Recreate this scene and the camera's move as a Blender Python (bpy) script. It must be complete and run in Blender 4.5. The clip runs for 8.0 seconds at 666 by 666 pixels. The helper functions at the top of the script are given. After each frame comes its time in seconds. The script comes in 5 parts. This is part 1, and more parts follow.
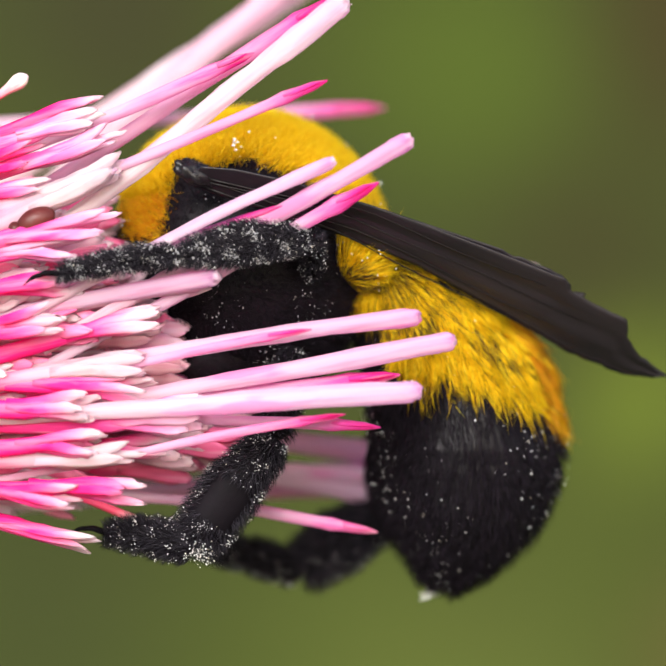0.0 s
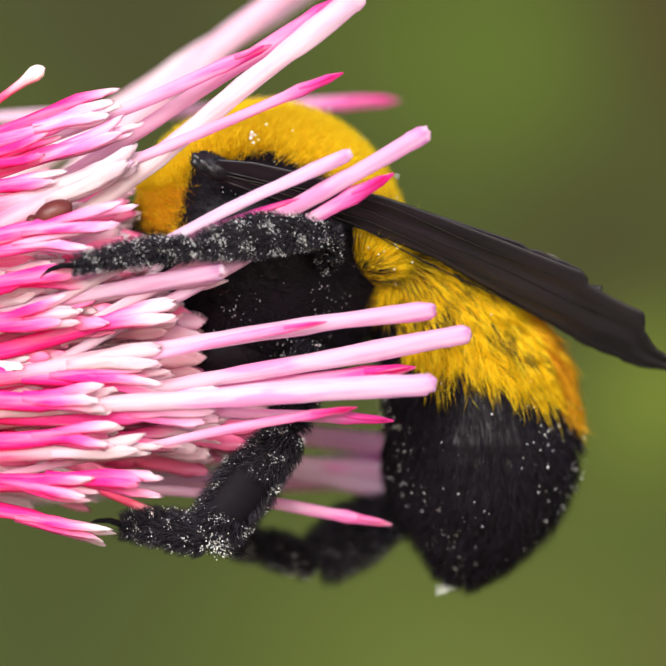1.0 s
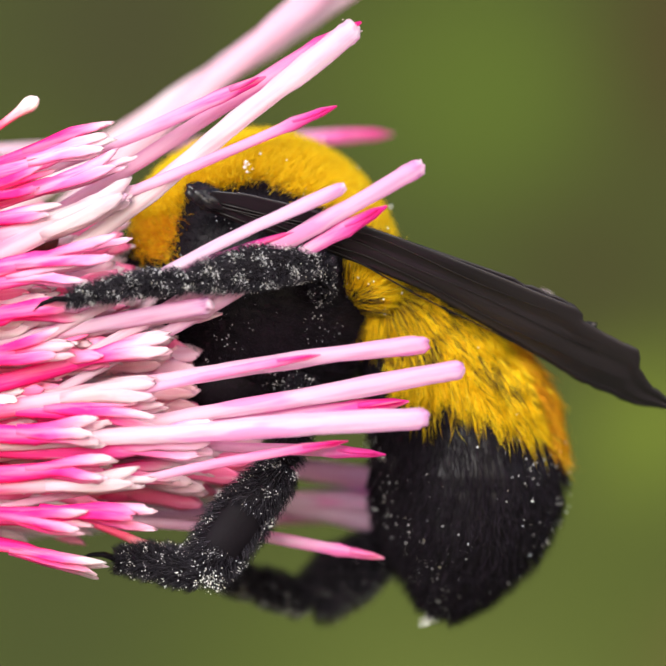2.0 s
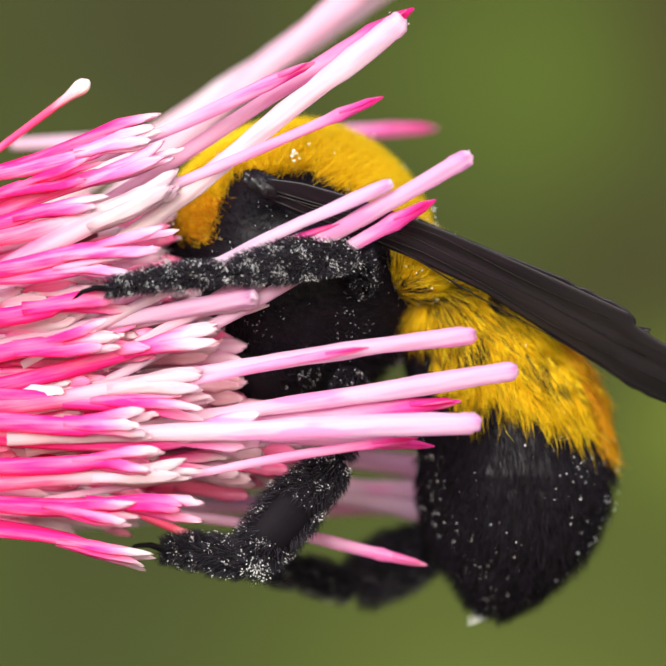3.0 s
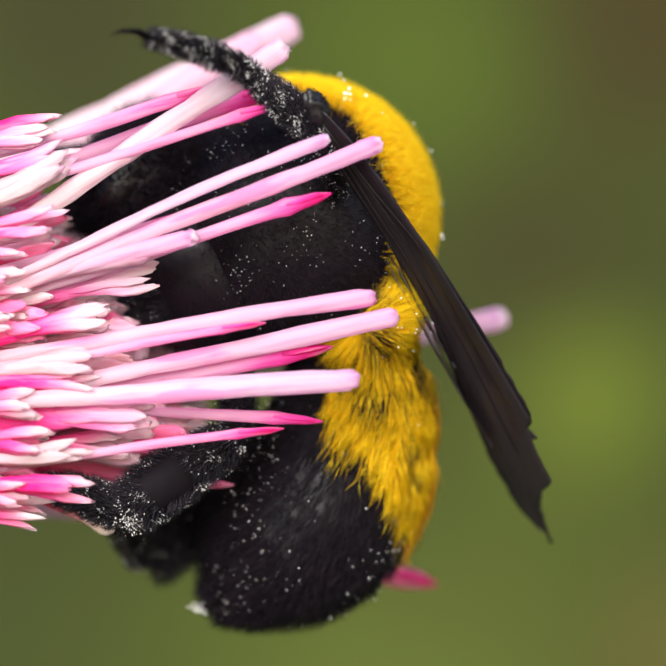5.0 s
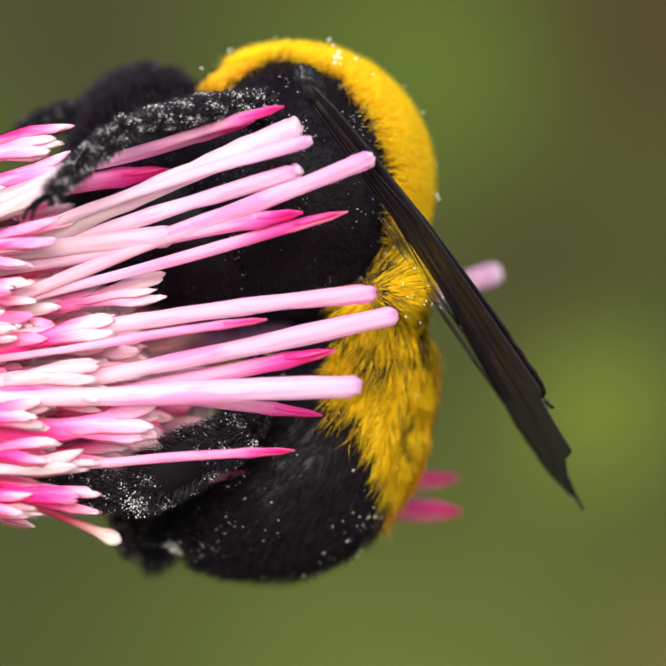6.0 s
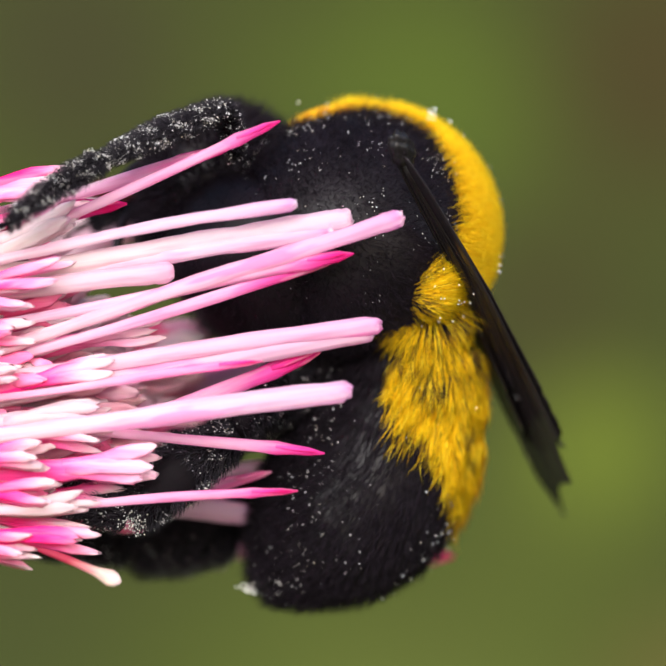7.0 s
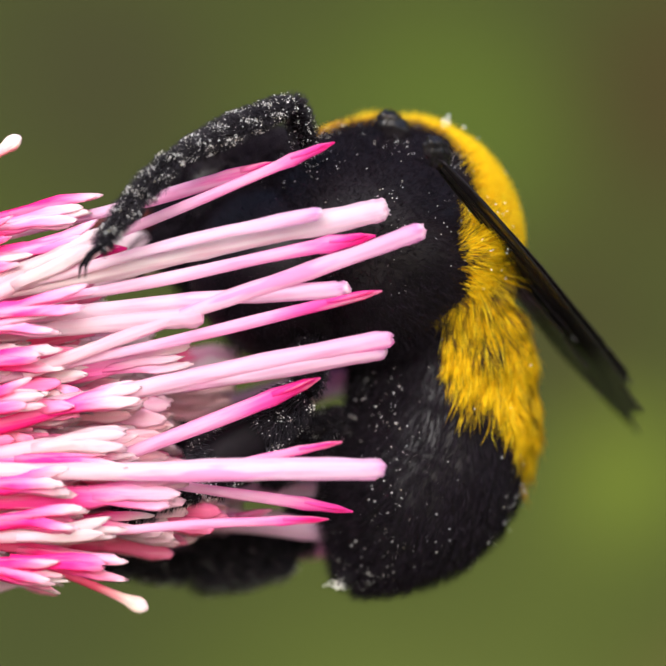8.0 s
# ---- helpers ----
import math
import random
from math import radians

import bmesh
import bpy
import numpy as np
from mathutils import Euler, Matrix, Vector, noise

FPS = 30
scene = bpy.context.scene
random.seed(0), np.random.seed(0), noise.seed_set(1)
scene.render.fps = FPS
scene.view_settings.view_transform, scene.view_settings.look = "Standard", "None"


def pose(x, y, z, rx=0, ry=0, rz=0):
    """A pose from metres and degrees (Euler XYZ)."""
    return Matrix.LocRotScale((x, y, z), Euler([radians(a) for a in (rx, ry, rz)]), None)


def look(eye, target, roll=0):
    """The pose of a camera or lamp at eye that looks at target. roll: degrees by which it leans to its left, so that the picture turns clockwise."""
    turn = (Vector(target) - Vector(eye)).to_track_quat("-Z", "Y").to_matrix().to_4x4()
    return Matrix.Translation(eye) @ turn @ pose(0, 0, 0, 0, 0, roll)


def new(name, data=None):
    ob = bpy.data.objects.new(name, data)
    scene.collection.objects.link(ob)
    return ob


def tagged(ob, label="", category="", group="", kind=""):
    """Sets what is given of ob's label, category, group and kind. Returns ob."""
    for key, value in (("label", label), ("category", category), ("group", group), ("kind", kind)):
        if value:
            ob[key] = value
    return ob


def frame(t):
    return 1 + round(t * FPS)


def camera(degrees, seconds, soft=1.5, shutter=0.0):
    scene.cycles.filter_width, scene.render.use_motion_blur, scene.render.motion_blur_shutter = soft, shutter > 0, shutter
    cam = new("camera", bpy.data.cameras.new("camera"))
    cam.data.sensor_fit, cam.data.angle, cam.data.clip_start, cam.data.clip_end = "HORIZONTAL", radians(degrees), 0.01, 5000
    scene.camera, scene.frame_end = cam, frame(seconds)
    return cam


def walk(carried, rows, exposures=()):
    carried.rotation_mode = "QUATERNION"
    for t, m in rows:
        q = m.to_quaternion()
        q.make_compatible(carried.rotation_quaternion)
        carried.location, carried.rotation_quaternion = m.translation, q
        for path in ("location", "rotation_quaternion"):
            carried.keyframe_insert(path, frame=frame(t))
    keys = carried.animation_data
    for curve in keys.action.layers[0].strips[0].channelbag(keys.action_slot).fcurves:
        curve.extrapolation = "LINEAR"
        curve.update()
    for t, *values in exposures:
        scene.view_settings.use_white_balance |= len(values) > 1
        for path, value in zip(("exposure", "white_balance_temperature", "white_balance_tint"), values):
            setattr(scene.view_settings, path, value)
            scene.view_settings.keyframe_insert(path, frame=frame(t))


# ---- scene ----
MM = 0.001
cam = camera(10.0, 8.0, soft=1.8)
cam.data.dof.use_dof, cam.data.dof.focus_distance, cam.data.dof.aperture_fstop = True, 0.1348, 36
PATH = [
    (0, look((0, -0.14, 0), (0.00000, 0, 0.00000))),
    (0.2, look((0, -0.14, 0), (0.00025, 0, -0.00094))),
    (0.4, look((0, -0.14, 0), (0.00112, 0, -0.00063))),
    (0.5, look((0, -0.14, 0), (0.00152, 0, 0.00053))),
    (0.6, look((0, -0.14, 0), (0.00084, 0, 0.00073))),
    (0.8, look((0, -0.14, 0), (-0.00050, 0, -0.00031))),
    (1, look((0, -0.14, 0), (-0.00061, 0, -0.00028))),
    (1.2, look((0, -0.14, 0), (-0.00064, 0, -0.00033))),
    (2.3, look((0, -0.14, 0), (-0.00034, 0, 0.00122))),
    (2.5, look((0, -0.14, 0), (-0.00141, 0, 0.00023))),
    (3, look((0, -0.14, 0), (-0.00211, 0, 0.00063))),
    (3.2, look((0, -0.14, 0), (-0.00086, 0, -0.00013))),
    (3.5, look((0, -0.14, 0), (0.00117, 0, -0.00039))),
    (4, look((0, -0.14, 0), (0.00195, 0, 0.00195))),
    (4.5, look((0, -0.14, 0), (0.00180, 0, 0.00031))),
    (4.7, look((0, -0.14, 0), (0.00169, 0, 0.00008))),
    (5.8, look((0, -0.14, 0), (0.00294, 0, -0.00039))),
    (6, look((0, -0.14, 0), (0.00166, 0, 0.00031))),
    (6.5, look((0, -0.14, 0), (0.00063, 0, 0.00180))),
    (7, look((0, -0.14, 0), (0.00167, 0, 0.00180))),
    (7.5, look((0, -0.14, 0), (0.00206, 0, 0.00352))),
    (8, look((0, -0.14, 0), (0.00067, 0, 0.00278))),
]

walk(cam, PATH)

# ---- light: hazy bright sky and a soft, veiled sun behind the camera's shoulder ----
SUN_UP, SUN_ROUND = radians(27), radians(-20)
world = bpy.data.worlds.new("sky")
scene.world = world
world.use_nodes = True
sky = world.node_tree.nodes.new("ShaderNodeTexSky")
sky.sky_type, sky.sun_disc = "NISHITA", False
sky.sun_elevation, sky.sun_rotation = SUN_UP, radians(180) + SUN_ROUND
world.node_tree.links.new(sky.outputs[0], world.node_tree.nodes["Background"].inputs[0])
world.node_tree.nodes["Background"].inputs[1].default_value = 0.15
sun = new("sun", bpy.data.lights.new("sun", "SUN"))
sun.data.energy, sun.data.angle, sun.data.color = 3.4, radians(42), (1.0, 0.96, 0.90)
sun.matrix_world = look((math.sin(SUN_ROUND) * math.cos(SUN_UP), -math.cos(SUN_ROUND) * math.cos(SUN_UP), math.sin(SUN_UP)), (0, 0, 0))
scene.view_settings.exposure = 1.25


# ---- materials ----
def nodes_of(name):
    m = bpy.data.materials.new(name)
    m.use_nodes = True
    return m, m.node_tree.nodes, m.node_tree.links, m.node_tree.nodes["Principled BSDF"]


def ramp(nodes, stops):
    r = nodes.new("ShaderNodeValToRGB")
    e = r.color_ramp.elements
    while len(e) < len(stops):
        e.new(0.5)
    for el, (at, col) in zip(e, stops):
        el.position, el.color = at, (*col, 1)
    return r


def mix(nodes, links, kind, fac, a, b):
    n = nodes.new("ShaderNodeMix")
    n.data_type, n.blend_type = "RGBA", kind
    for sock, v in ((n.inputs[0], fac), (n.inputs[6], a), (n.inputs[7], b)):
        if hasattr(v, "is_linked"):
            links.new(v, sock)
        else:
            sock.default_value = v if not isinstance(v, tuple) else (*v, 1)
    return n.outputs[2]


def noise_of(nodes, links, scale, detail=3.0, stretch=None):
    tc = nodes.new("ShaderNodeTexCoord")
    n = nodes.new("ShaderNodeTexNoise")
    n.inputs["Scale"].default_value, n.inputs["Detail"].default_value = scale, detail
    if stretch:
        mp = nodes.new("ShaderNodeMapping")
        mp.inputs["Scale"].default_value = stretch
        links.new(tc.outputs["Object"], mp.inputs[0])
        links.new(mp.outputs[0], n.inputs["Vector"])
    else:
        links.new(tc.outputs["Object"], n.inputs["Vector"])
    return n.outputs["Fac"]


def bump(nodes, links, bsdf, height, strength, distance):
    b = nodes.new("ShaderNodeBump")
    b.inputs["Strength"].default_value, b.inputs["Distance"].default_value = strength, distance
    links.new(height, b.inputs["Height"])
    links.new(b.outputs[0], bsdf.inputs["Normal"])


def petal_mat(name, stops, through_light=0.65, rough=0.6, streak=0.5, flushed=0.0):
    """Petal tissue: colour runs along its length, with fine ribs and some light passing through."""
    m, n, l, b = nodes_of(name)
    uv = n.new("ShaderNodeUVMap")
    sep = n.new("ShaderNodeSeparateXYZ")
    l.new(uv.outputs[0], sep.inputs[0])
    fine = noise_of(n, l, 2600.0, 3.0, (0.12, 1, 1))
    wob = n.new("ShaderNodeMath")
    wob.operation = "MULTIPLY_ADD"
    l.new(fine, wob.inputs[0])
    wob.inputs[1].default_value = 0.22
    l.new(sep.outputs[0], wob.inputs[2])
    info = n.new("ShaderNodeObjectInfo")
    rnd = n.new("ShaderNodeMath")
    rnd.operation = "MULTIPLY_ADD"
    l.new(info.outputs["Random"], rnd.inputs[0])
    rnd.inputs[1].default_value = 0.10
    l.new(wob.outputs[0], rnd.inputs[2])
    sub = n.new("ShaderNodeMath")
    sub.operation = "SUBTRACT"
    l.new(rnd.outputs[0], sub.inputs[0])
    sub.inputs[1].default_value = 0.16
    r = ramp(n, stops)
    l.new(sub.outputs[0], r.inputs[0])
    big = noise_of(n, l, 4200.0, 3.0, (0.05, 1, 1))
    shade = ramp(n, [(0.36, (0.90, 0.58, 0.70)), (0.56, (1, 1, 1))])
    l.new(big, shade.inputs[0])
    col = mix(n, l, "MULTIPLY", 0.6, r.outputs[0], shade.outputs[0])
    vein = noise_of(n, l, 3300.0, 4.0, (0.08, 1, 1))
    pale = ramp(n, [(0.48, (0, 0, 0)), (0.66, (streak, streak, streak))])
    l.new(vein, pale.inputs[0])
    col = mix(n, l, "MIX", pale.outputs[0], col, (0.92, 0.74, 0.80))
    if flushed:
        # long magenta flecks, different on each style
        tc, mp, fleck = n.new("ShaderNodeTexCoord"), n.new("ShaderNodeMapping"), n.new("ShaderNodeTexNoise")
        mp.inputs["Scale"].default_value = (0.16, 1, 1)
        fleck.noise_dimensions = "4D"
        fleck.inputs["Scale"].default_value, fleck.inputs["Detail"].default_value = 1500.0, 2.0
        seed = n.new("ShaderNodeMath")
        seed.operation = "MULTIPLY"
        l.new(info.outputs["Random"], seed.inputs[0])
        seed.inputs[1].default_value = 90.0
        l.new(seed.outputs[0], fleck.inputs["W"])
        l.new(tc.outputs["Object"], mp.inputs[0])
        l.new(mp.outputs[0], fleck.inputs["Vector"])
        dab = ramp(n, [(0.58, (0, 0, 0)), (0.64, (flushed, flushed, flushed))])
        l.new(fleck.outputs["Fac"], dab.inputs[0])
        col = mix(n, l, "MIX", dab.outputs[0], col, (0.86, 0.34, 0.62))
    flush = n.new("ShaderNodeMath")
    flush.operation = "MULTIPLY_ADD"
    l.new(info.outputs["Random"], flush.inputs[0])
    flush.inputs[1].default_value, flush.inputs[2].default_value = 7.3, 0.15
    wrap = n.new("ShaderNodeMath")
    wrap.operation = "FRACT"
    l.new(flush.outputs[0], wrap.inputs[0])
    col = mix(n, l, "MULTIPLY", wrap.outputs[0], col, (1.0, 0.85, 0.92))
    col = mix(n, l, "MULTIPLY", 1.0, col, (0.97, 0.93, 0.965))
    l.new(col, b.inputs["Base Color"])
    b.inputs["Roughness"].default_value = rough
    b.inputs["Specular IOR Level"].default_value = 0.12
    ribs = noise_of(n, l, 6500.0, 3.0, (0.06, 1, 1))
    bump(n, l, b, ribs, 0.7, 0.00006)
    tr = n.new("ShaderNodeBsdfTranslucent")
    l.new(col, tr.inputs[0])
    ms = n.new("ShaderNodeMixShader")
    ms.inputs[0].default_value = through_light
    l.new(b.outputs[0], ms.inputs[1])
    l.new(tr.outputs[0], ms.inputs[2])
    l.new(ms.outputs[0], n["Material Output"].inputs[0])
    return m


CREAM, BLUSH, LILAC, MAG, HOT = (0.83, 0.77, 0.73), (0.80, 0.57, 0.70), (0.70, 0.42, 0.67), (0.86, 0.09, 0.46), (0.93, 0.020, 0.24)
PALE = petal_mat("pale_style", [(0.0, (0.85, 0.78, 0.74)), (0.35, (0.83, 0.72, 0.76)), (0.62, (0.82, 0.65, 0.76)), (0.86, (0.80, 0.56, 0.73)), (0.94, LILAC), (0.985, (0.84, 0.78, 0.82))], flushed=0.75)
WHITE = petal_mat("white_style", [(0.0, (0.83, 0.77, 0.71)), (0.4, (0.84, 0.79, 0.76)), (0.72, (0.83, 0.73, 0.76)), (0.92, (0.81, 0.63, 0.73)), (1.0, (0.83, 0.75, 0.79))], streak=0.2)
MAGENTA = petal_mat("magenta_style", [(0.0, (0.86, 0.70, 0.77)), (0.5, (0.845, 0.58, 0.73)), (0.78, (0.85, 0.43, 0.66)), (0.88, (0.86, 0.16, 0.52)), (0.94, MAG), (1.0, (0.82, 0.03, 0.30))])
LOBE = petal_mat("corolla_lobe", [(0.0, HOT), (0.72, (0.93, 0.032, 0.30)), (0.80, (0.92, 0.14, 0.44)), (0.88, (0.89, 0.42, 0.58)), (0.93, (0.81, 0.67, 0.69)), (1.0, (0.79, 0.73, 0.70))], 0.5, 0.6, 0.25)
LOBE_PINK = petal_mat("corolla_pink", [(0.0, HOT), (0.60, (0.92, 0.09, 0.40)), (0.76, (0.89, 0.32, 0.60)), (0.90, (0.87, 0.64, 0.75)), (1.0, CREAM)], 0.5)
TUBE = petal_mat("corolla_tube", [(0.0, HOT), (0.36, (0.90, 0.22, 0.44)), (0.52, (0.90, 0.66, 0.74)), (0.68, (0.79, 0.73, 0.69)), (0.95, (0.80, 0.72, 0.72)), (1.0, BLUSH)])
# rear corollas under the bee: pale pink, colour raised to offset the shade there
BACK = petal_mat("rear_corolla", [(0.0, (0.92, 0.14, 0.34)), (0.6, (0.94, 0.36, 0.50)), (0.85, (0.94, 0.56, 0.63)), (1.0, (0.92, 0.70, 0.69))], 0.35)
BUD = petal_mat("red_stalk", [(0.0, HOT), (0.84, (0.80, 0.07, 0.16)), (0.91, (0.85, 0.40, 0.40)), (0.95, (0.86, 0.78, 0.62)), (1.0, CREAM)], 0.2, 0.6, 0.1)
DEEP = petal_mat("deep_pink_corolla", [(0.0, HOT), (0.7, (0.93, 0.05, 0.27)), (1.0, (0.93, 0.30, 0.50))], 0.4, 0.55, 0.35)


def hair_mat(name, stops, rough=0.5, gloss=0.2, through_light=0.25):
    m, n, l, b = nodes_of(name)
    g = n.new("ShaderNodeNewGeometry")
    r = ramp(n, stops)
    l.new(g.outputs["Random Per Island"], r.inputs[0])
    l.new(r.outputs[0], b.inputs["Base Color"])
    b.inputs["Roughness"].default_value = rough
    b.inputs["Specular IOR Level"].default_value = gloss
    if through_light:
        tr = n.new("ShaderNodeBsdfTranslucent")
        l.new(r.outputs[0], tr.inputs[0])
        ms = n.new("ShaderNodeMixShader")
        ms.inputs[0].default_value = through_light
        l.new(b.outputs[0], ms.inputs[1])
        l.new(tr.outputs[0], ms.inputs[2])
        l.new(ms.outputs[0], n["Material Output"].inputs[0])
    return m


YELLOW = hair_mat("yellow_pile", [(0.0, (0.74, 0.42, 0.005)), (0.3, (0.90, 0.59, 0.006)), (0.7, (0.94, 0.67, 0.008)), (1.0, (0.96, 0.77, 0.04))], 0.6, 0.15, 0.45)
ORANGE = hair_mat("orange_pile", [(0.0, (0.66, 0.24, 0.006)), (0.5, (0.84, 0.36, 0.008)), (1.0, (0.90, 0.46, 0.02))], 0.55, 0.15, 0.3)
BLACKHAIR = hair_mat("black_pile", [(0.0, (0.0048, 0.0030, 0.0048)), (0.6, (0.0064, 0.0041, 0.0066)), (1.0, (0.018, 0.012, 0.019))], 0.5, 0.09, 0.0)
LEGHAIR = hair_mat("leg_hair", [(0.0, (0.006, 0.005, 0.007)), (0.6, (0.012, 0.010, 0.014)), (1.0, (0.06, 0.052, 0.064))], 0.5, 0.06, 0.0)
POLLEN = hair_mat("pollen", [(0.0, (0.90, 0.87, 0.84)), (0.8, (0.95, 0.94, 0.95)), (1.0, (0.92, 0.84, 0.66))], 0.7, 0.2, 0.25)


def cuticle_mat(name, base, rough, coat=0.0, spec=0.24):
    m, n, l, b = nodes_of(name)
    big = noise_of(n, l, 500.0, 4.0)
    r = ramp(n, [(0.3, tuple(c * 0.6 for c in base)), (0.7, tuple(c * 1.5 for c in base))])
    l.new(big, r.inputs[0])
    l.new(r.outputs[0], b.inputs["Base Color"])
    b.inputs["Roughness"].default_value = rough
    b.inputs["Coat Weight"].default_value = coat
    b.inputs["Specular IOR Level"].default_value = spec
    pits = noise_of(n, l, 6000.0, 2.0)
    bump(n, l, b, pits, 0.5, 0.00003)
    return m


CUTICLE = cuticle_mat("black_cuticle", (0.0044, 0.0027, 0.0042), 0.46, 0.0, 0.12)
LEGSKIN = cuticle_mat("leg_cuticle", (0.004, 0.003, 0.004), 0.6, 0.0, 0.035)
EYE = cuticle_mat("eye_dark", (0.006, 0.004, 0.004), 0.35, 0.0, 0.15)
BASKET = cuticle_mat("bare_brown_cuticle", (0.011, 0.0050, 0.0042), 0.7, 0.0, 0.06)
UNDERFUR = cuticle_mat("dark_yellow_skin", (0.42, 0.24, 0.005), 0.8)
DARKSKIN = cuticle_mat("brown_black_skin", (0.045, 0.022, 0.004), 0.7, 0.0, 0.1)
RUST = cuticle_mat("rust_cuticle", (0.065, 0.012, 0.010), 0.35, 0.0, 0.2)
VEIN = cuticle_mat("wing_vein", (0.007, 0.005, 0.005), 0.4, 0.0, 0.15)
SEGMENT = cuticle_mat("glossy_segment", (0.0042, 0.0027, 0.0044), 0.42, 0.0, 0.22)


HINGE = cuticle_mat("wing_hinge", (0.008, 0.006, 0.007), 0.35, 0.0, 0.28)


def wing_mat():
    m, n, l, b = nodes_of("smoky_wing")
    big = noise_of(n, l, 350.0, 4.0, (0.4, 1, 1))
    r = ramp(n, [(0.3, (0.007, 0.0052, 0.0068)), (0.7, (0.016, 0.0115, 0.0135))])
    l.new(big, r.inputs[0])
    l.new(r.outputs[0], b.inputs["Base Color"])
    b.inputs["Roughness"].default_value = 0.34
    b.inputs["Specular IOR Level"].default_value = 0.28
    fold = noise_of(n, l, 1600.0, 3.0, (0.12, 1, 1))
    bump(n, l, b, fold, 0.6, 0.00009)
    tr = n.new("ShaderNodeBsdfTransparent")
    tr.inputs[0].default_value = (0.42, 0.33, 0.27, 1)
    ms = n.new("ShaderNodeMixShader")
    ms.inputs[0].default_value = 0.05
    l.new(b.outputs[0], ms.inputs[1])
    l.new(tr.outputs[0], ms.inputs[2])
    l.new(ms.outputs[0], n["Material Output"].inputs[0])
    return m


WING = wing_mat()


def green_mat(name, a, b2, scale):
    m, n, l, b = nodes_of(name)
    r = ramp(n, [(0.3, a), (0.7, b2)])
    l.new(noise_of(n, l, scale, 5.0), r.inputs[0])
    l.new(r.outputs[0], b.inputs["Base Color"])
    b.inputs["Roughness"].default_value = 0.6
    return m


STEM = green_mat("stem_green", (0.05, 0.09, 0.02), (0.10, 0.15, 0.04), 900.0)
SOIL = green_mat("meadow_ground", (0.05, 0.07, 0.02), (0.10, 0.10, 0.035), 4.0)


def meadow_mat():
    """Distant meadow plants: broad drifts of olive, leaf green and dry brown."""
    m, n, l, b = nodes_of("distant_meadow")
    tc = n.new("ShaderNodeTexCoord")
    def drift(scale, detail, seed):
        mp = n.new("ShaderNodeMapping")
        mp.inputs["Location"].default_value = seed
        l.new(tc.outputs["Object"], mp.inputs[0])
        t = n.new("ShaderNodeTexNoise")
        t.inputs["Scale"].default_value, t.inputs["Detail"].default_value = scale, detail
        l.new(mp.outputs[0], t.inputs["Vector"])
        return t.outputs["Fac"]
    r = ramp(n, [(0.34, (0.0184, 0.0213, 0.0057)), (0.50, (0.0220, 0.0270, 0.0059)), (0.66, (0.0270, 0.0354, 0.0061))])
    l.new(drift(9.0, 4.0, (3.1, 0, 1.7)), r.inputs[0])
    col = r.outputs[0]
    # plants and dry patches: place, reach and colour
    for x, z, reach, c, k in ((0.054, 0.105, 0.080, (0.0326, 0.0467, 0.0063), 1.0), (0.150, 0.125, 0.080, (0.0230, 0.0180, 0.0052), 1.0), (0.120, -0.026, 0.043, (0.062, 0.082, 0.0085), 1.0), (0.095, -0.060, 0.07, (0.036, 0.046, 0.0075), 0.5), (0.0, -0.108, 0.075, (0.033, 0.043, 0.0072), 0.7),
                              (-0.055, -0.150, 0.10, (0.030, 0.039, 0.0068), 0.8), (0.05, -0.16, 0.11, (0.043, 0.054, 0.0100), 0.9), (-0.085, 0.130, 0.075, (0.0192, 0.0190, 0.0068), 0.9), (-0.145, 0.135, 0.05, (0.022, 0.026, 0.007), 0.8),
                              (0.10, 0.035, 0.065, (0.0205, 0.0205, 0.0056), 0.95), (0.160, -0.13, 0.06, (0.0497, 0.0432, 0.0115), 0.8), (-0.12, -0.12, 0.09, (0.0221, 0.0276, 0.0069), 0.8)):
        v = n.new("ShaderNodeVectorMath")
        v.operation = "DISTANCE"
        l.new(tc.outputs["Object"], v.inputs[0])
        v.inputs[1].default_value = (x, 0, z)
        mr = n.new("ShaderNodeMapRange")
        mr.interpolation_type = "SMOOTHERSTEP"
        l.new(v.outputs["Value"], mr.inputs[0])
        mr.inputs[1].default_value, mr.inputs[2].default_value, mr.inputs[3].default_value, mr.inputs[4].default_value = reach, reach * 0.15, 0.0, k
        col = mix(n, l, "MIX", mr.outputs[0], col, c)
    l.new(col, b.inputs["Base Color"])
    b.inputs["Roughness"].default_value = 0.9
    b.inputs["Specular IOR Level"].default_value = 0.1
    return m


MEADOW = meadow_mat()


# ---- mesh helpers: all shapes in millimetres ----
def V(*p):
    return Vector(p) * MM


def mesh_np(name, verts, tris, mats, index=None, uv=None, smooth=True):
    me = bpy.data.meshes.new(name)
    verts, tris = np.asarray(verts, float) * MM, np.asarray(tris, np.int32)
    k = tris.shape[1]
    me.vertices.add(len(verts))
    me.vertices.foreach_set("co", verts.ravel())
    me.loops.add(tris.size)
    me.loops.foreach_set("vertex_index", tris.ravel())
    me.polygons.add(len(tris))
    me.polygons.foreach_set("loop_start", np.arange(0, tris.size, k, dtype=np.int32))
    me.polygons.foreach_set("loop_total", np.full(len(tris), k, np.int32))
    for m in mats:
        me.materials.append(m)
    if index is not None:
        me.polygons.foreach_set("material_index", np.asarray(index, np.int32))
    me.polygons.foreach_set("use_smooth", np.full(len(tris), smooth))
    if uv is not None:
        layer = me.uv_layers.new(name="UVMap")
        layer.data.foreach_set("uv", np.asarray(uv, float)[tris.ravel()].ravel())
    me.update(calc_edges=True)
    return me


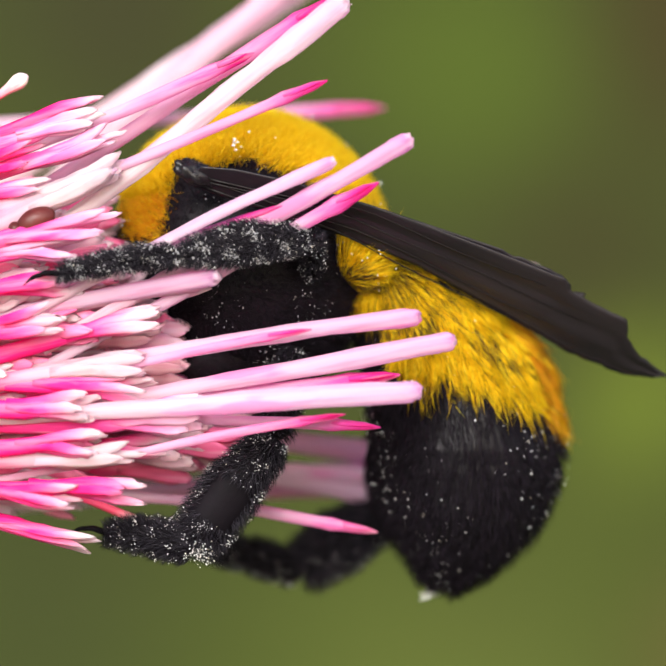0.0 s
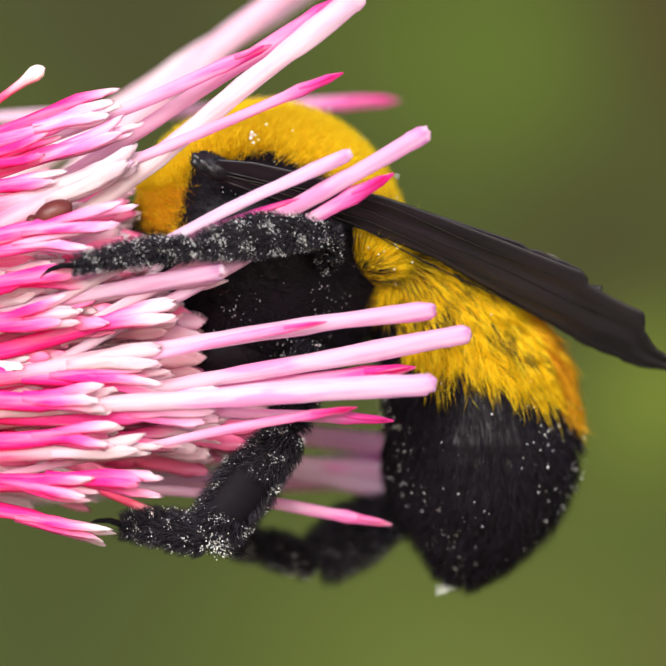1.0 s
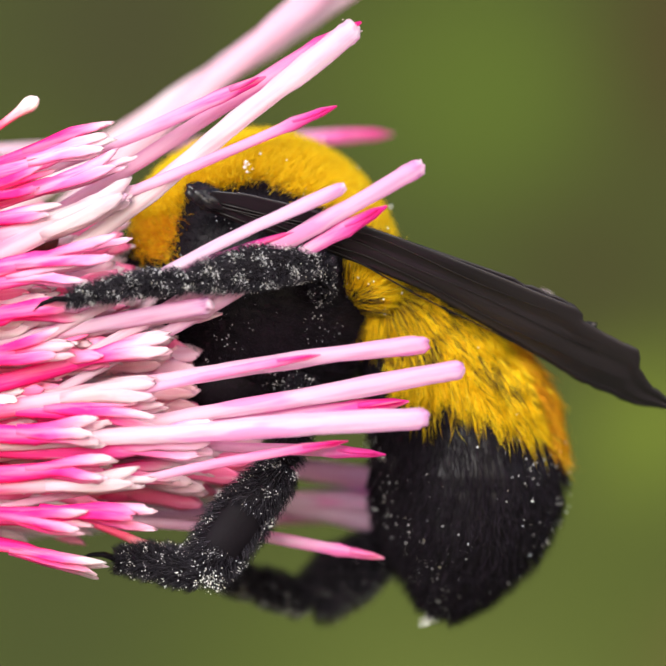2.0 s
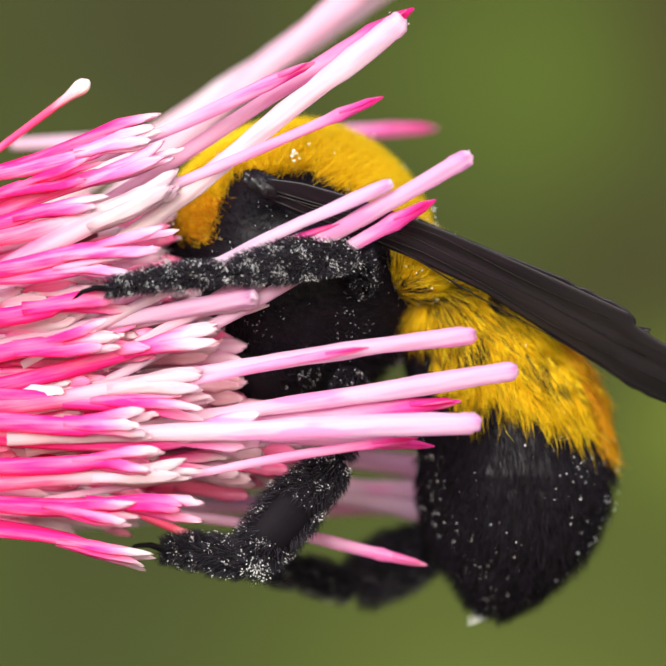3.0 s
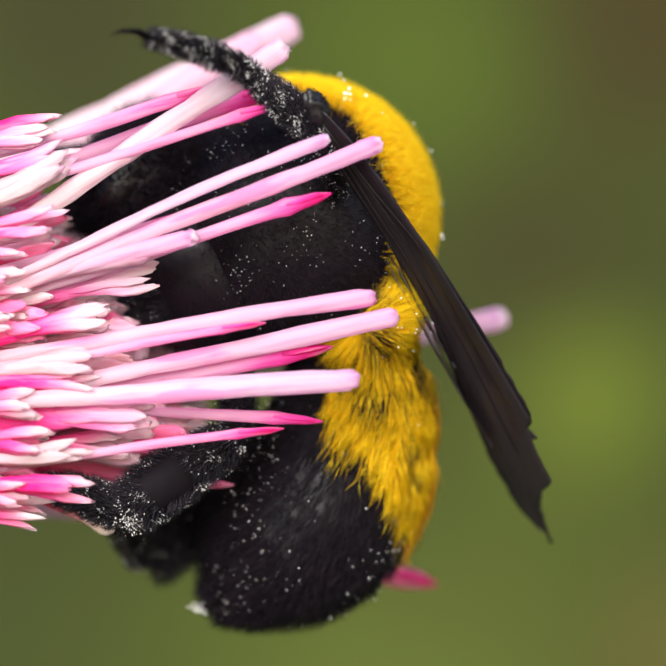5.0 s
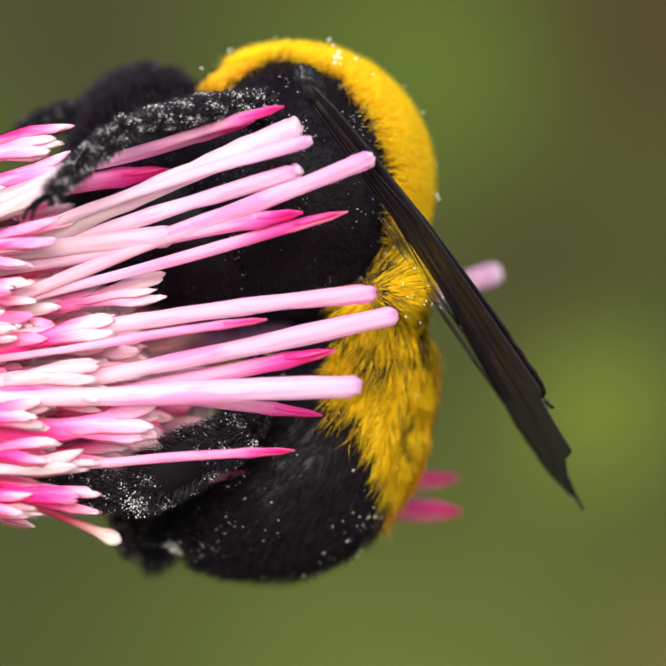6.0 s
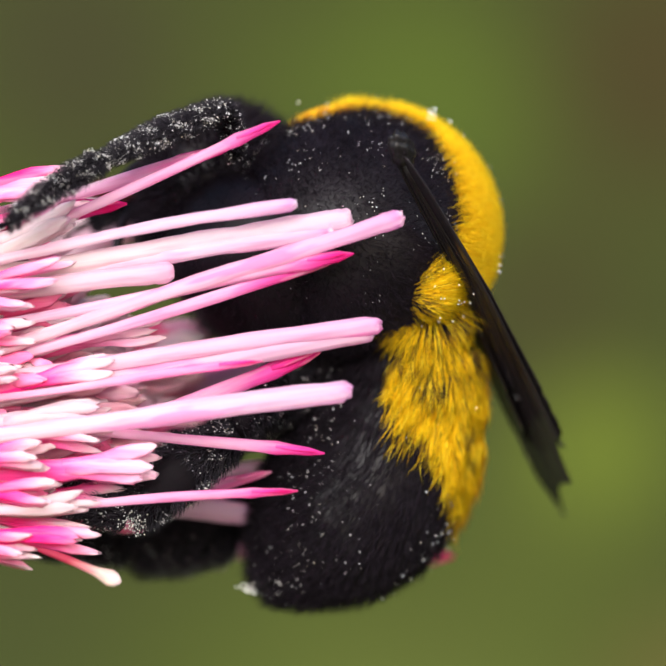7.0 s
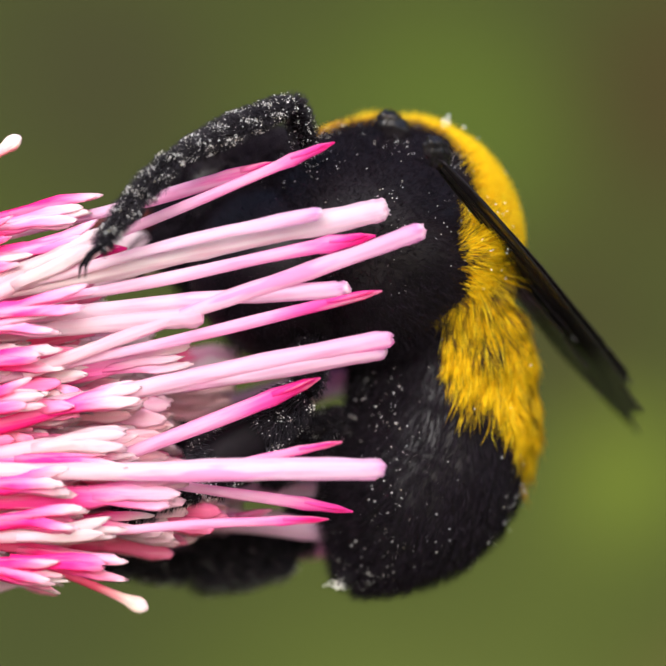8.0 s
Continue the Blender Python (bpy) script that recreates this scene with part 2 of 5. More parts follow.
def part(name, me, parent, label=""):
    ob = new(name, me)
    ob.parent = parent
    return tagged(ob, label=label)


def unit(a):
    return a / np.maximum(np.linalg.norm(a, axis=-1, keepdims=True), 1e-9)


def tube(points, radii, sides=10, flat=1.0, cap=True):
    """Tube along points with radii; returns vertices, triangles and the place along it of each vertex."""
    p, r = np.asarray(points, float), np.asarray(radii, float)
    t = unit(np.gradient(p, axis=0))
    ref = np.tile((0.0, 1.0, 0.0), (len(p), 1))
    u = unit(np.cross(t, ref))
    v = np.cross(t, u)
    a = np.linspace(0, 2 * np.pi, sides, endpoint=False)
    ring = p[:, None] + r[:, None, None] * (np.cos(a)[None, :, None] * u[:, None] + flat * np.sin(a)[None, :, None] * v[:, None])
    verts = ring.reshape(-1, 3)
    along = np.repeat(np.linspace(0, 1, len(p)), sides)
    i, j = np.meshgrid(np.arange(len(p) - 1), np.arange(sides), indexing="ij")
    q = [(i * sides + j).ravel(), (i * sides + (j + 1) % sides).ravel(), ((i + 1) * sides + (j + 1) % sides).ravel(), ((i + 1) * sides + j).ravel()]
    tris = np.concatenate([np.stack([q[0], q[1], q[2]], 1), np.stack([q[0], q[2], q[3]], 1)])
    if cap:
        n = len(verts)
        verts = np.concatenate([verts, p[:1], p[-1:]])
        along = np.concatenate([along, [0, 1]])
        k = np.arange(sides)
        last = (len(p) - 1) * sides
        tris = np.concatenate([tris, np.stack([np.full(sides, n), (k + 1) % sides, k], 1), np.stack([np.full(sides, n + 1), last + k, last + (k + 1) % sides], 1)])
    return verts, tris, along


def join(pieces):
    """Joins (verts, tris, along) pieces into one."""
    vs, ts, al, n = [], [], [], 0
    for v, t, a in pieces:
        vs.append(v), ts.append(np.asarray(t) + n), al.append(a)
        n += len(v)
    return np.concatenate(vs), np.concatenate(ts), np.concatenate(al)


def strands(root, d1, d2, length, width):
    """Tapered three-sided hairs, bent once."""
    n = len(root)
    length, width = np.broadcast_to(length, n)[:, None], np.broadcast_to(width, n)[:, None]
    d1, d2 = unit(d1), unit(d2)
    u = unit(np.cross(d1, unit(np.random.normal(size=(n, 3)))))
    v = np.cross(d1, u)
    mid = root + d1 * length * 0.55
    tip = mid + d2 * length * 0.45
    vs = []
    for base, w in ((root, 1.0), (mid, 0.75)):
        for a in (0, 2.094, 4.189):
            vs.append(base + width * w * (math.cos(a) * u + math.sin(a) * v))
    vs.append(tip)
    verts = np.stack(vs, 1).reshape(-1, 3)
    f = []
    for a in range(3):
        b = (a + 1) % 3
        f += [(a, b, b + 3), (a, b + 3, a + 3), (a + 3, b + 3, 6)]
    tris = (np.arange(n)[:, None, None] * 7 + np.array(f)[None]).reshape(-1, 3)
    return verts, tris, np.zeros(len(verts))


def grains(at, size):
    """Small lumpy eight-sided grains."""
    n = len(at)
    o = np.array([(1, 0, 0), (-1, 0, 0), (0, 1, 0), (0, -1, 0), (0, 0, 1), (0, 0, -1)], float)
    s = np.broadcast_to(size, n)[:, None, None] * np.random.uniform(0.6, 1.3, (n, 6, 1))
    verts = (at[:, None] + o[None] * s).reshape(-1, 3)
    f = np.array([(0, 2, 4), (2, 1, 4), (1, 3, 4), (3, 0, 4), (2, 0, 5), (1, 2, 5), (3, 1, 5), (0, 3, 5)])
    return verts, (np.arange(n)[:, None, None] * 6 + f[None]).reshape(-1, 3), np.zeros(n * 6)


def ellipsoid(centre, semi, seg=40, rings=24, lump=0.0):
    th = np.linspace(0, np.pi, rings + 1)
    ph = np.linspace(0, 2 * np.pi, seg, endpoint=False)
    t, p = np.meshgrid(th, ph, indexing="ij")
    d = np.stack([np.cos(t), np.sin(t) * np.cos(p), np.sin(t) * np.sin(p)], -1)
    w = 1 + lump * np.sin(7 * d[..., 0:1] + 3 * d[..., 2:3]) * np.cos(6 * d[..., 1:2])
    verts = (np.array(centre) + d * np.array(semi) * w).reshape(-1, 3)
    i, j = np.meshgrid(np.arange(rings), np.arange(seg), indexing="ij")
    a, b = (i * seg + j).ravel(), (i * seg + (j + 1) % seg).ravel()
    tris = np.concatenate([np.stack([a, b, b + seg], 1), np.stack([a, b + seg, a + seg], 1)])
    return verts, tris, np.zeros(len(verts))


def on_ellipsoid(n, centre, semi):
    d = unit(np.random.normal(size=(n, 3)))
    keep = np.random.rand(n) < np.linalg.norm(d / np.array(semi), axis=1) * min(semi)
    d = d[keep]
    return np.array(centre) + d * np.array(semi), unit(d / np.array(semi))


def to_local(x_axis, up=(0, 0, 1)):
    x = Vector(x_axis).normalized()
    y = Vector(up).cross(x).normalized()
    return Matrix((x, y, x.cross(y))).transposed().to_4x4()


def aim(base, tip, twist=0.0):
    """Pose at base whose x axis runs to tip."""
    return Matrix.Translation(V(*base)) @ to_local(Vector(tip) - Vector(base)) @ pose(0, 0, 0, twist)


def blade(root, tip, twist):
    return aim(root, tip, twist)


# ---- ground and distance ----
def sheet(name, size, m, mat, label, bend=0.0):
    bm = bmesh.new()
    bmesh.ops.create_grid(bm, x_segments=24, y_segments=24, size=size)
    for v in bm.verts:
        v.co.z += bend * noise.noise(v.co * 0.9) 
    me = bpy.data.meshes.new(name)
    bm.to_mesh(me)
    bm.free()
    me.materials.append(mat)
    ob = new(name, me)
    ob.matrix_world = m
    return tagged(ob, label=label, kind="structure")


sheet("ground", 400.0, pose(0, 0, -0.45), SOIL, "olive meadow ground of short grass and soil", 0.0)


def distance():
    """A bank of blurred meadow plants behind the flower, built as one gently curved sheet."""
    n, m = 40, 20
    verts, faces = [], []
    for i in range(n + 1):
        for k in range(m + 1):
            x = (i / n - 0.5) * 6.0
            z = -0.46 + k / m * 1.9
            verts.append((x, 0.06 * x * x * -1 + 0.25 * max(z - 0.4, 0) ** 2, z))
    for i in range(n):
        for k in range(m):
            a = i * (m + 1) + k
            faces.append((a, a + m + 1, a + m + 2, a + 1))
    me = bpy.data.meshes.new("backdrop")
    me.from_pydata(verts, [], faces)
    me.materials.append(MEADOW)
    me.polygons.foreach_set("use_smooth", [True] * len(faces))
    ob = new("backdrop", me)
    ob.location = (0, 1.35, 0)
    return tagged(ob, label="out of focus olive and green meadow plants", kind="structure")


distance()

# ---- the flower head ----
AXIS = Vector((-40.0, 0.5, -2.2))
flower = new("flower_head")
flower.empty_display_size = 0.002
flower.matrix_world = Matrix.Translation(V(*AXIS))
tagged(flower, label="pink and white thistle flower head with long slender florets", category="flower")


def in_flower(m):
    return Matrix.Translation(-V(*AXIS)) @ m


def style_mesh(kind, r, length, bow):
    """A long style: slim shaft that swells towards a blunt, notched or pointed tip."""
    n = 26
    u = np.linspace(0, 1, n)
    x, z = u * length, bow * 4 * u * (1 - u)
    p = np.stack([x, 0.15 * np.sin(u * 5), z], 1)
    if kind in ("pale", "white"):
        u = np.concatenate([np.linspace(0, 0.94, 22), 1 - 0.06 * np.array([0.75, 0.5, 0.3, 0.15, 0.05, 0.0])])
        p = np.stack([u * length, 0.15 * np.sin(u * 5), bow * 4 * u * (1 - u)], 1)
        rad = r * np.interp(u, [0, 0.45, 0.7, 0.93, 0.97, 0.985, 0.995, 1], [0.72, 0.85, 1.0, 1.05, 1.05, 1.0, 0.84, 0.42])
        ph = np.random.uniform(0, 6.28, 3)
        rad = rad * (1 + 0.06 * np.sin(u * 11 + ph[0]) + 0.04 * np.sin(u * 27 + ph[1]))
        p[:, 2] += 0.07 * np.sin(u * 6 + ph[2]) * np.sin(u * np.pi)
        v, t, a = tube(p, rad, 12, 0.62)
        v[:len(u) * 12] += 0.035 * r * np.random.normal(size=(len(u) * 12, 3))
        rag = (u[:, None] > 0.975) * r * 0.08 * np.random.normal(size=(len(u), 1))
        v[:len(u) * 12] += np.repeat(rag, 12, 0) * np.random.normal(size=(len(u) * 12, 3))
        crumbs = p[-3] + np.random.normal(0, 1, (6, 3)) * np.array([0.10, r * 0.5, r * 0.55])
        g = grains(crumbs, np.random.uniform(0.02, 0.045, 6))
        return join([(v, t, a), (g[0], g[1], np.ones(len(g[0])))])
    if kind == "bud":
        u = np.concatenate([np.linspace(0, 0.9, 20), np.linspace(0.915, 1, 10)])
        rad = r * np.interp(u, [0, 0.88, 0.92, 0.96, 0.985, 1], [0.8, 1.0, 1.35, 2.1, 1.7, 0.4])
        v, t, a = tube(np.stack([u * length, 0.1 * np.sin(u * 5), bow * 4 * u * (1 - u)], 1), rad, 12, 0.8)
        return v, t, np.interp(a, np.linspace(0, 1, len(u)), u)
    k = 1.3 / max(length, 2)
    rad = r * np.interp(u, [0, 0.5, 1 - 1.6 * k, 1 - 1.25 * k, 1 - k, 1 - 0.4 * k, 1], [0.7, 0.9, 1.0, 1.25, 0.95, 0.75, 0.15])
    ph = np.random.uniform(0, 6.28, 2)
    rad = rad * (1 + 0.08 * np.sin(u * 13 + ph[0]))
    p[:, 2] += 0.06 * np.sin(u * 6 + ph[1]) * np.sin(u * np.pi)
    v, t, a = tube(p, rad, 10, 0.65)
    frill = []
    for s in (-1, 1):
        q = np.linspace(p[-4] + np.array([0, s * r * 0.5, r * 0.3]), p[-1] + np.array([-0.25, s * r * 0.9, r * 0.2]), 4)
        vv, tt, aa = tube(q, r * np.array([0.4, 0.45, 0.35, 0.08]), 6)
        frill.append((vv, tt, 0.9 + 0.1 * aa))
    return join([(v, t, a)] + frill)


def lobe_mesh(seed, length, r):
    """A corolla: slim tube that parts into four or five splayed, wavy, pointed lobes."""
    rng = np.random.RandomState(seed)
    pieces = []
    cut = length - rng.uniform(1.5, 2.6)
    u = np.linspace(0, 1, 7)
    p = np.stack([u * cut, 0.1 * np.sin(3 * u), 0.15 * np.sin(4 * u + seed)], 1)
    v, t, a = tube(p, r * np.array([0.55, 0.7, 0.78, 0.82, 0.82, 0.78, 0.30]), 10, 0.6)
    pieces.append((v, t, a * cut / length))
    count = rng.randint(4, 6)
    for k in range(count):
        th = 2 * np.pi * (k + rng.uniform(-0.25, 0.25)) / count + 0.6
        out = np.array((np.cos(th), np.sin(th)))
        splay, curl_in = rng.uniform(0.04, 0.34), rng.uniform(-0.10, 0.16)
        reach = (length - cut) * (1 if k == 0 else rng.uniform(0.62, 1.0))
        s = np.array([0, 0.2, 0.42, 0.6, 0.75, 0.87, 0.95, 1.0])
        spread = (0.25 + 0.25 * s) * r + reach * (splay * s ** 1.6 - curl_in * s ** 3)
        q = np.stack([cut - 1.7 + s * (reach + 1.7), out[0] * spread * 0.8, out[1] * spread + 0.04 * np.sin(7 * s + seed + k)], 1)
        v, t, a = tube(q, r * rng.uniform(0.8, 1.2) * np.array([0.34, 0.42, 0.46, 0.50, 0.50, 0.40, 0.24, 0.05]), 8, 0.36)
        v = v + r * 0.05 * rng.normal(size=v.shape)
        pieces.append((v, t, (cut - 1.7 + np.interp(a, np.linspace(0, 1, 8), s) * (reach + 1.7)) / length))
    return join(pieces)


def floret(kind, r, base, tip, bow):
    length = (Vector(tip) - Vector(base)).length
    v, t, a = lobe_mesh(5, length, r) if kind == "lobe" else style_mesh(kind, r, length, bow)
    me = mesh_np("floret", v, t, [{"pale": PALE, "white": WHITE, "mag": MAGENTA, "lobe": LOBE, "bud": BUD}[kind]], None, np.stack([a, a * 0], 1))
    ob = part("floret", me, flower, {"pale": "pale pink slender style", "white": "thick creamy white style", "mag": "pink style with a magenta tip", "lobe": "hot pink corolla with a white tip", "bud": "thin red stalk with a cream knob"}[kind])
    ob.matrix_local = in_flower(aim(base, tip))
    ob["reach"] = length
    return ob


v_white = floret("white", 0.40, (-10.89, -5.27, 2.88), (0.46, -6.20, 11.71), -0.09)
v_mag = floret("mag", 0.31, (-11.92, -3.74, 4.29), (0.24, -4.40, 11.99), 0.00)
v_back = floret("white", 0.56, (-14.27, 4.67, 4.58), (1.56, 5.50, 15.17), 0.00)
v_backb = floret("white", 0.50, (-14.19, 3.82, 2.58), (-0.39, 4.50, 14.42), 0.00)
up_mag = floret("mag", 0.25, (-13.38, -4.42, 5.62), (-2.77, -5.20, 9.91), -0.06)
dome_mag = floret("mag", 0.20, (-12.68, -5.35, 3.55), (-0.18, -6.30, 8.86), 0.12)
far_mag = floret("mag", 0.28, (-14.40, 5.95, 7.92), (1.99, 7.00, 8.68), 0.00)
thin_lilac = floret("pale", 0.22, (-12.93, -5.87, -0.50), (0.09, -6.90, 6.03), 0.16)
v_one = floret("pale", 0.31, (-10.25, -5.78, -0.57), (2.77, -6.80, 6.82), 0.00)
v_one_low = floret("mag", 0.25, (-10.27, -5.52, -1.25), (1.61, -6.50, 5.27), 0.00)
v_lowmag = floret("mag", 0.22, (-16.97, -4.88, -0.59), (-1.40, -6.30, 4.51), 0.00)
mid_pale = floret("white", 0.34, (-19.95, -4.47, -0.81), (-4.55, -6.00, 1.88), 0.00)
mid_lilac = floret("pale", 0.29, (-20.33, -4.68, -1.01), (-3.94, -6.30, 2.00), 0.00)
m_one = floret("pale", 0.31, (-13.27, -5.52, -1.77), (3.07, -6.50, 0.58), 0.09)
m_one_mag = floret("mag", 0.16, (-13.23, -5.87, -2.30), (-0.73, -6.90, 0.13), 0.03)
m_two = floret("pale", 0.34, (-12.98, -5.35, -3.56), (4.30, -6.30, -0.24), 0.06)
m_mag = floret("mag", 0.28, (-12.42, -4.93, -3.53), (2.37, -5.80, -1.47), 0.06)
m_three = floret("pale", 0.39, (-13.49, -6.29, -3.09), (3.08, -7.40, -2.04), 0.06)
m_low = floret("mag", 0.20, (-12.71, -5.10, -3.13), (1.68, -6.00, -3.32), 0.22)
low_mag = floret("mag", 0.17, (-12.66, -5.61, -5.37), (0.46, -6.60, -2.84), 0.06)
bottom_mag = floret("mag", 0.22, (-9.00, -1.87, -5.84), (1.63, -2.20, -7.21), 0.19)
rear_pale = floret("pale", 0.42, (-12.49, 2.72, -3.09), (2.25, 3.20, -6.33), 0.06)
rear_pink = floret("pale", 0.34, (-12.47, 2.55, -4.30), (2.17, 3.00, -5.44), 0.00)
rear_pinkb = floret("pale", 0.41, (-12.56, 3.57, -2.86), (1.87, 4.20, -4.52), 0.00)
far_right = floret("pale", 0.42, (-12.73, 5.52, -3.16), (8.44, 6.50, 2.93), 0.00)
far_rightb = floret("mag", 0.39, (-12.70, 5.10, -2.50), (6.13, 6.00, 2.84), 0.00)
far_low = floret("mag", 0.38, (-12.73, 5.52, -5.94), (5.17, 6.50, -5.98), 0.00)
low_red = floret("lobe", 0.26, (-16.60, -5.60, -5.30), (-8.32, -6.00, -7.27), 0.00)
floret("bud", 0.15, (-16.40, -3.00, -3.45), (-5.99, -3.00, -7.21), 0.22)
high_stalk = floret("bud", 0.14, (-19.50, -3.50, 3.20), (-10.85, -4.00, 9.10), 0.00)
low_lobe = floret("lobe", 0.30, (-17.00, -5.40, -4.80), (-8.20, -5.40, -8.00), 0.00)
far_lowb = floret("mag", 0.34, (-12.77, 5.95, -6.67), (4.86, 7.00, -4.86), 0.00)


def corolla(mat, r, base, tip, label=""):
    length = (Vector(tip) - Vector(base)).length
    v, t, a = lobe_mesh(int(length * 100) % 97, length, r)
    ob = part("corolla", mesh_np("corolla", v, t, [mat], None, np.stack([a, a * 0], 1)), flower, label)
    ob.matrix_local = in_flower(aim(base, tip))
    ob["reach"] = length
    return ob


def flower_bulk():
    rng = np.random.RandomState(11)
    kinds = []
    for k in range(14):
        length = 15.0
        mat = [LOBE, LOBE_PINK, LOBE, DEEP, LOBE, LOBE_PINK, LOBE][k % 7]
        v, t, a = lobe_mesh(k, length, rng.uniform(0.42, 0.58) if k % 4 != 3 else 0.56)
        kinds.append(mesh_np("corolla", v, t, [mat], None, np.stack([a, a * 0], 1)))
    rear_kinds = []
    for k in range(3):
        v, t, a = lobe_mesh(20 + k, 15.0, 0.6)
        rear_kinds.append(mesh_np("corolla", v, t, [(BACK, DEEP, LOBE_PINK)[k]], None, np.stack([a, a * 0], 1)))
    hub = np.array((-37.0, 0.5, -2.0))
    made = 0
    while made < 330:
        y, z = rng.uniform(-1, 1, 2)
        if y * y + z * z > 1 or (y > -0.1 and rng.rand() < 0.9):
            continue
        q = y * y + z * z
        tip = np.array((-5.2 - 3.0 * q + rng.uniform(-3.8, 0.4) + 2.0 * max(y, 0), 0.4 + 6.6 * y, -0.5 + 6.0 * z))
        if rng.rand() < 0.35:
            tip[0] -= 2.2
        way = unit(tip - hub + rng.normal(0, 0.9, 3))
        ob = part("corolla", kinds[rng.randint(14)], flower)
        ob.matrix_local = in_flower(aim(tip - way * 15.0, tip, rng.uniform(-32, 32)))
        made += 1
    # paler corollas standing further back, under the bee
    for k in range(50):
        high = rng.uniform(-5.0, 1.0)
        tip = np.array((rng.uniform(-7.0, -2.8 if high < -2.2 else -4.6 + 0.5 * min(0, -1 - high)), rng.uniform(-4.8, -1.0), high))
        way = unit(tip - hub + rng.normal(0, 1.2, 3))
        ob = part("corolla", rear_kinds[k % 3], flower)
        ob.matrix_local = in_flower(aim(tip - way * 15.0, tip, rng.uniform(-32, 32)))
    # and deeper ones behind, seen through the gaps
    for k in range(42):
        high = rng.uniform(-4.6, 0.2) if k < 26 else rng.uniform(-0.4, 1.8)
        tip = np.array((rng.uniform(-6.0, -2.5), rng.uniform(0.8, 3.8), high))
        way = unit(tip - hub + rng.normal(0, 1.2, 3))
        ob = part("corolla", rear_kinds[k % 3], flower)
        ob.matrix_local = in_flower(aim(tip - way * 15.0, tip, rng.uniform(-32, 32)))
    # the packed deep pink tubes between them
    pieces = []
    while len(pieces) < 420:
        y, z = rng.uniform(-1, 1, 2)
        if y * y + z * z > 1:
            continue
        tip = np.array((-6.9 - 2.6 * (y * y + z * z) + rng.uniform(-3.0, 0.2), 0.6 + 6.0 * y, -0.7 + 5.7 * z))
        way = unit(tip - hub)
        s = np.linspace(0, 1, 5)[:, None]
        v, t, a = tube(tip - way * 14 * (1 - s), 0.38 * np.array([0.7, 1, 1, 0.9, 0.2]), 6)
        pieces.append((v - np.array(AXIS), t, a))
    v, t, a = join(pieces)
    ob = part("inner_corolla", mesh_np("inner_corolla", v, t, [DEEP], None, np.stack([a, a * 0], 1)), flower, "packed deep pink corolla tubes")
    tagged(ob, kind="stuff")
    # receptacle with bracts, and the stem, out at the side
    v, t, a = ellipsoid((2.0, 0, 0), (9.0, 7.6, 7.6), 28, 16)
    part("receptacle", mesh_np("receptacle", v, t, [STEM]), flower, "green receptacle")
    p = np.array([(-3, 0, 0), (-14, 0, -4), (-24, 1, -20), (-28, 2, -60), (-30, 3, -200), (-30, 3, -449 - AXIS[2])], float)
    v, t, a = tube(p, [2.2, 1.8, 1.6, 1.7, 2.0, 2.6], 10)
    part("stem", mesh_np("stem", v, t, [STEM]), flower, "green stem")


flower_bulk()
corolla(TUBE, 0.41, (-15.43, -6.27, -4.80), (-6.54, -6.60, -4.29))
corolla(TUBE, 0.39, (-15.43, -6.08, -2.08), (-6.55, -6.40, -0.98))
corolla(LOBE_PINK, 0.53, (-15.78, -5.89, -3.01), (-4.46, -6.20, -3.00))
corolla(TUBE, 0.47, (-16.12, -5.70, 1.68), (-7.09, -6.00, 5.97))
corolla(TUBE, 0.41, (-15.41, -5.61, 3.50), (-7.24, -5.90, 5.75))
high_three = corolla(LOBE_PINK, 0.34, (-15.76, -5.32, 5.85), (-8.01, -5.60, 7.71))
corolla(LOBE_PINK, 0.38, (-15.39, -6.37, 2.71), (-7.42, -6.70, 3.85))
corolla(LOBE_PINK, 0.34, (-15.73, -6.17, 2.50), (-8.63, -6.50, 3.11))
corolla(LOBE, 0.38, (-15.97, -6.55, -0.48), (-9.42, -6.90, 0.43))
corolla(LOBE_PINK, 0.41, (-15.27, -4.75, 0.12), (-4.28, -5.00, 1.94))
corolla(LOBE, 0.41, (-15.41, -6.46, -5.35), (-6.53, -6.80, -5.44))
corolla(LOBE, 0.31, (-15.67, -6.55, -5.06), (-8.79, -6.90, -6.00))
corolla(LOBE, 0.41, (-15.98, -6.65, -2.62), (-8.15, -7.00, -2.61))
corolla(LOBE, 0.38, (-15.99, -6.55, -4.04), (-7.90, -6.90, -3.80))
corolla(LOBE, 0.41, (-15.70, -6.27, 0.99), (-8.84, -6.60, 2.00))
high_two = corolla(LOBE_PINK, 0.38, (-15.71, -5.13, 4.25), (-7.27, -5.40, 7.12))
high_one = corolla(LOBE, 0.34, (-15.48, -4.75, 6.00), (-8.12, -5.00, 8.27))
corolla(LOBE, 0.38, (-15.70, -5.89, -1.55), (-6.03, -6.20, 0.66))
corolla(LOBE, 0.34, (-15.75, -6.08, -1.70), (-6.32, -6.40, -1.80))
corolla(LOBE_PINK, 0.38, (-15.52, -5.32, -2.52), (-6.21, -5.60, -1.44))
corolla(LOBE, 0.34, (-15.65, -4.37, -3.76), (-5.50, -4.60, -4.17))
corolla(LOBE, 0.31, (-16.04, -5.51, 4.95), (-10.09, -5.80, 6.35))
corolla(LOBE, 0.31, (-16.05, -5.61, 4.14), (-9.94, -5.90, 5.37))


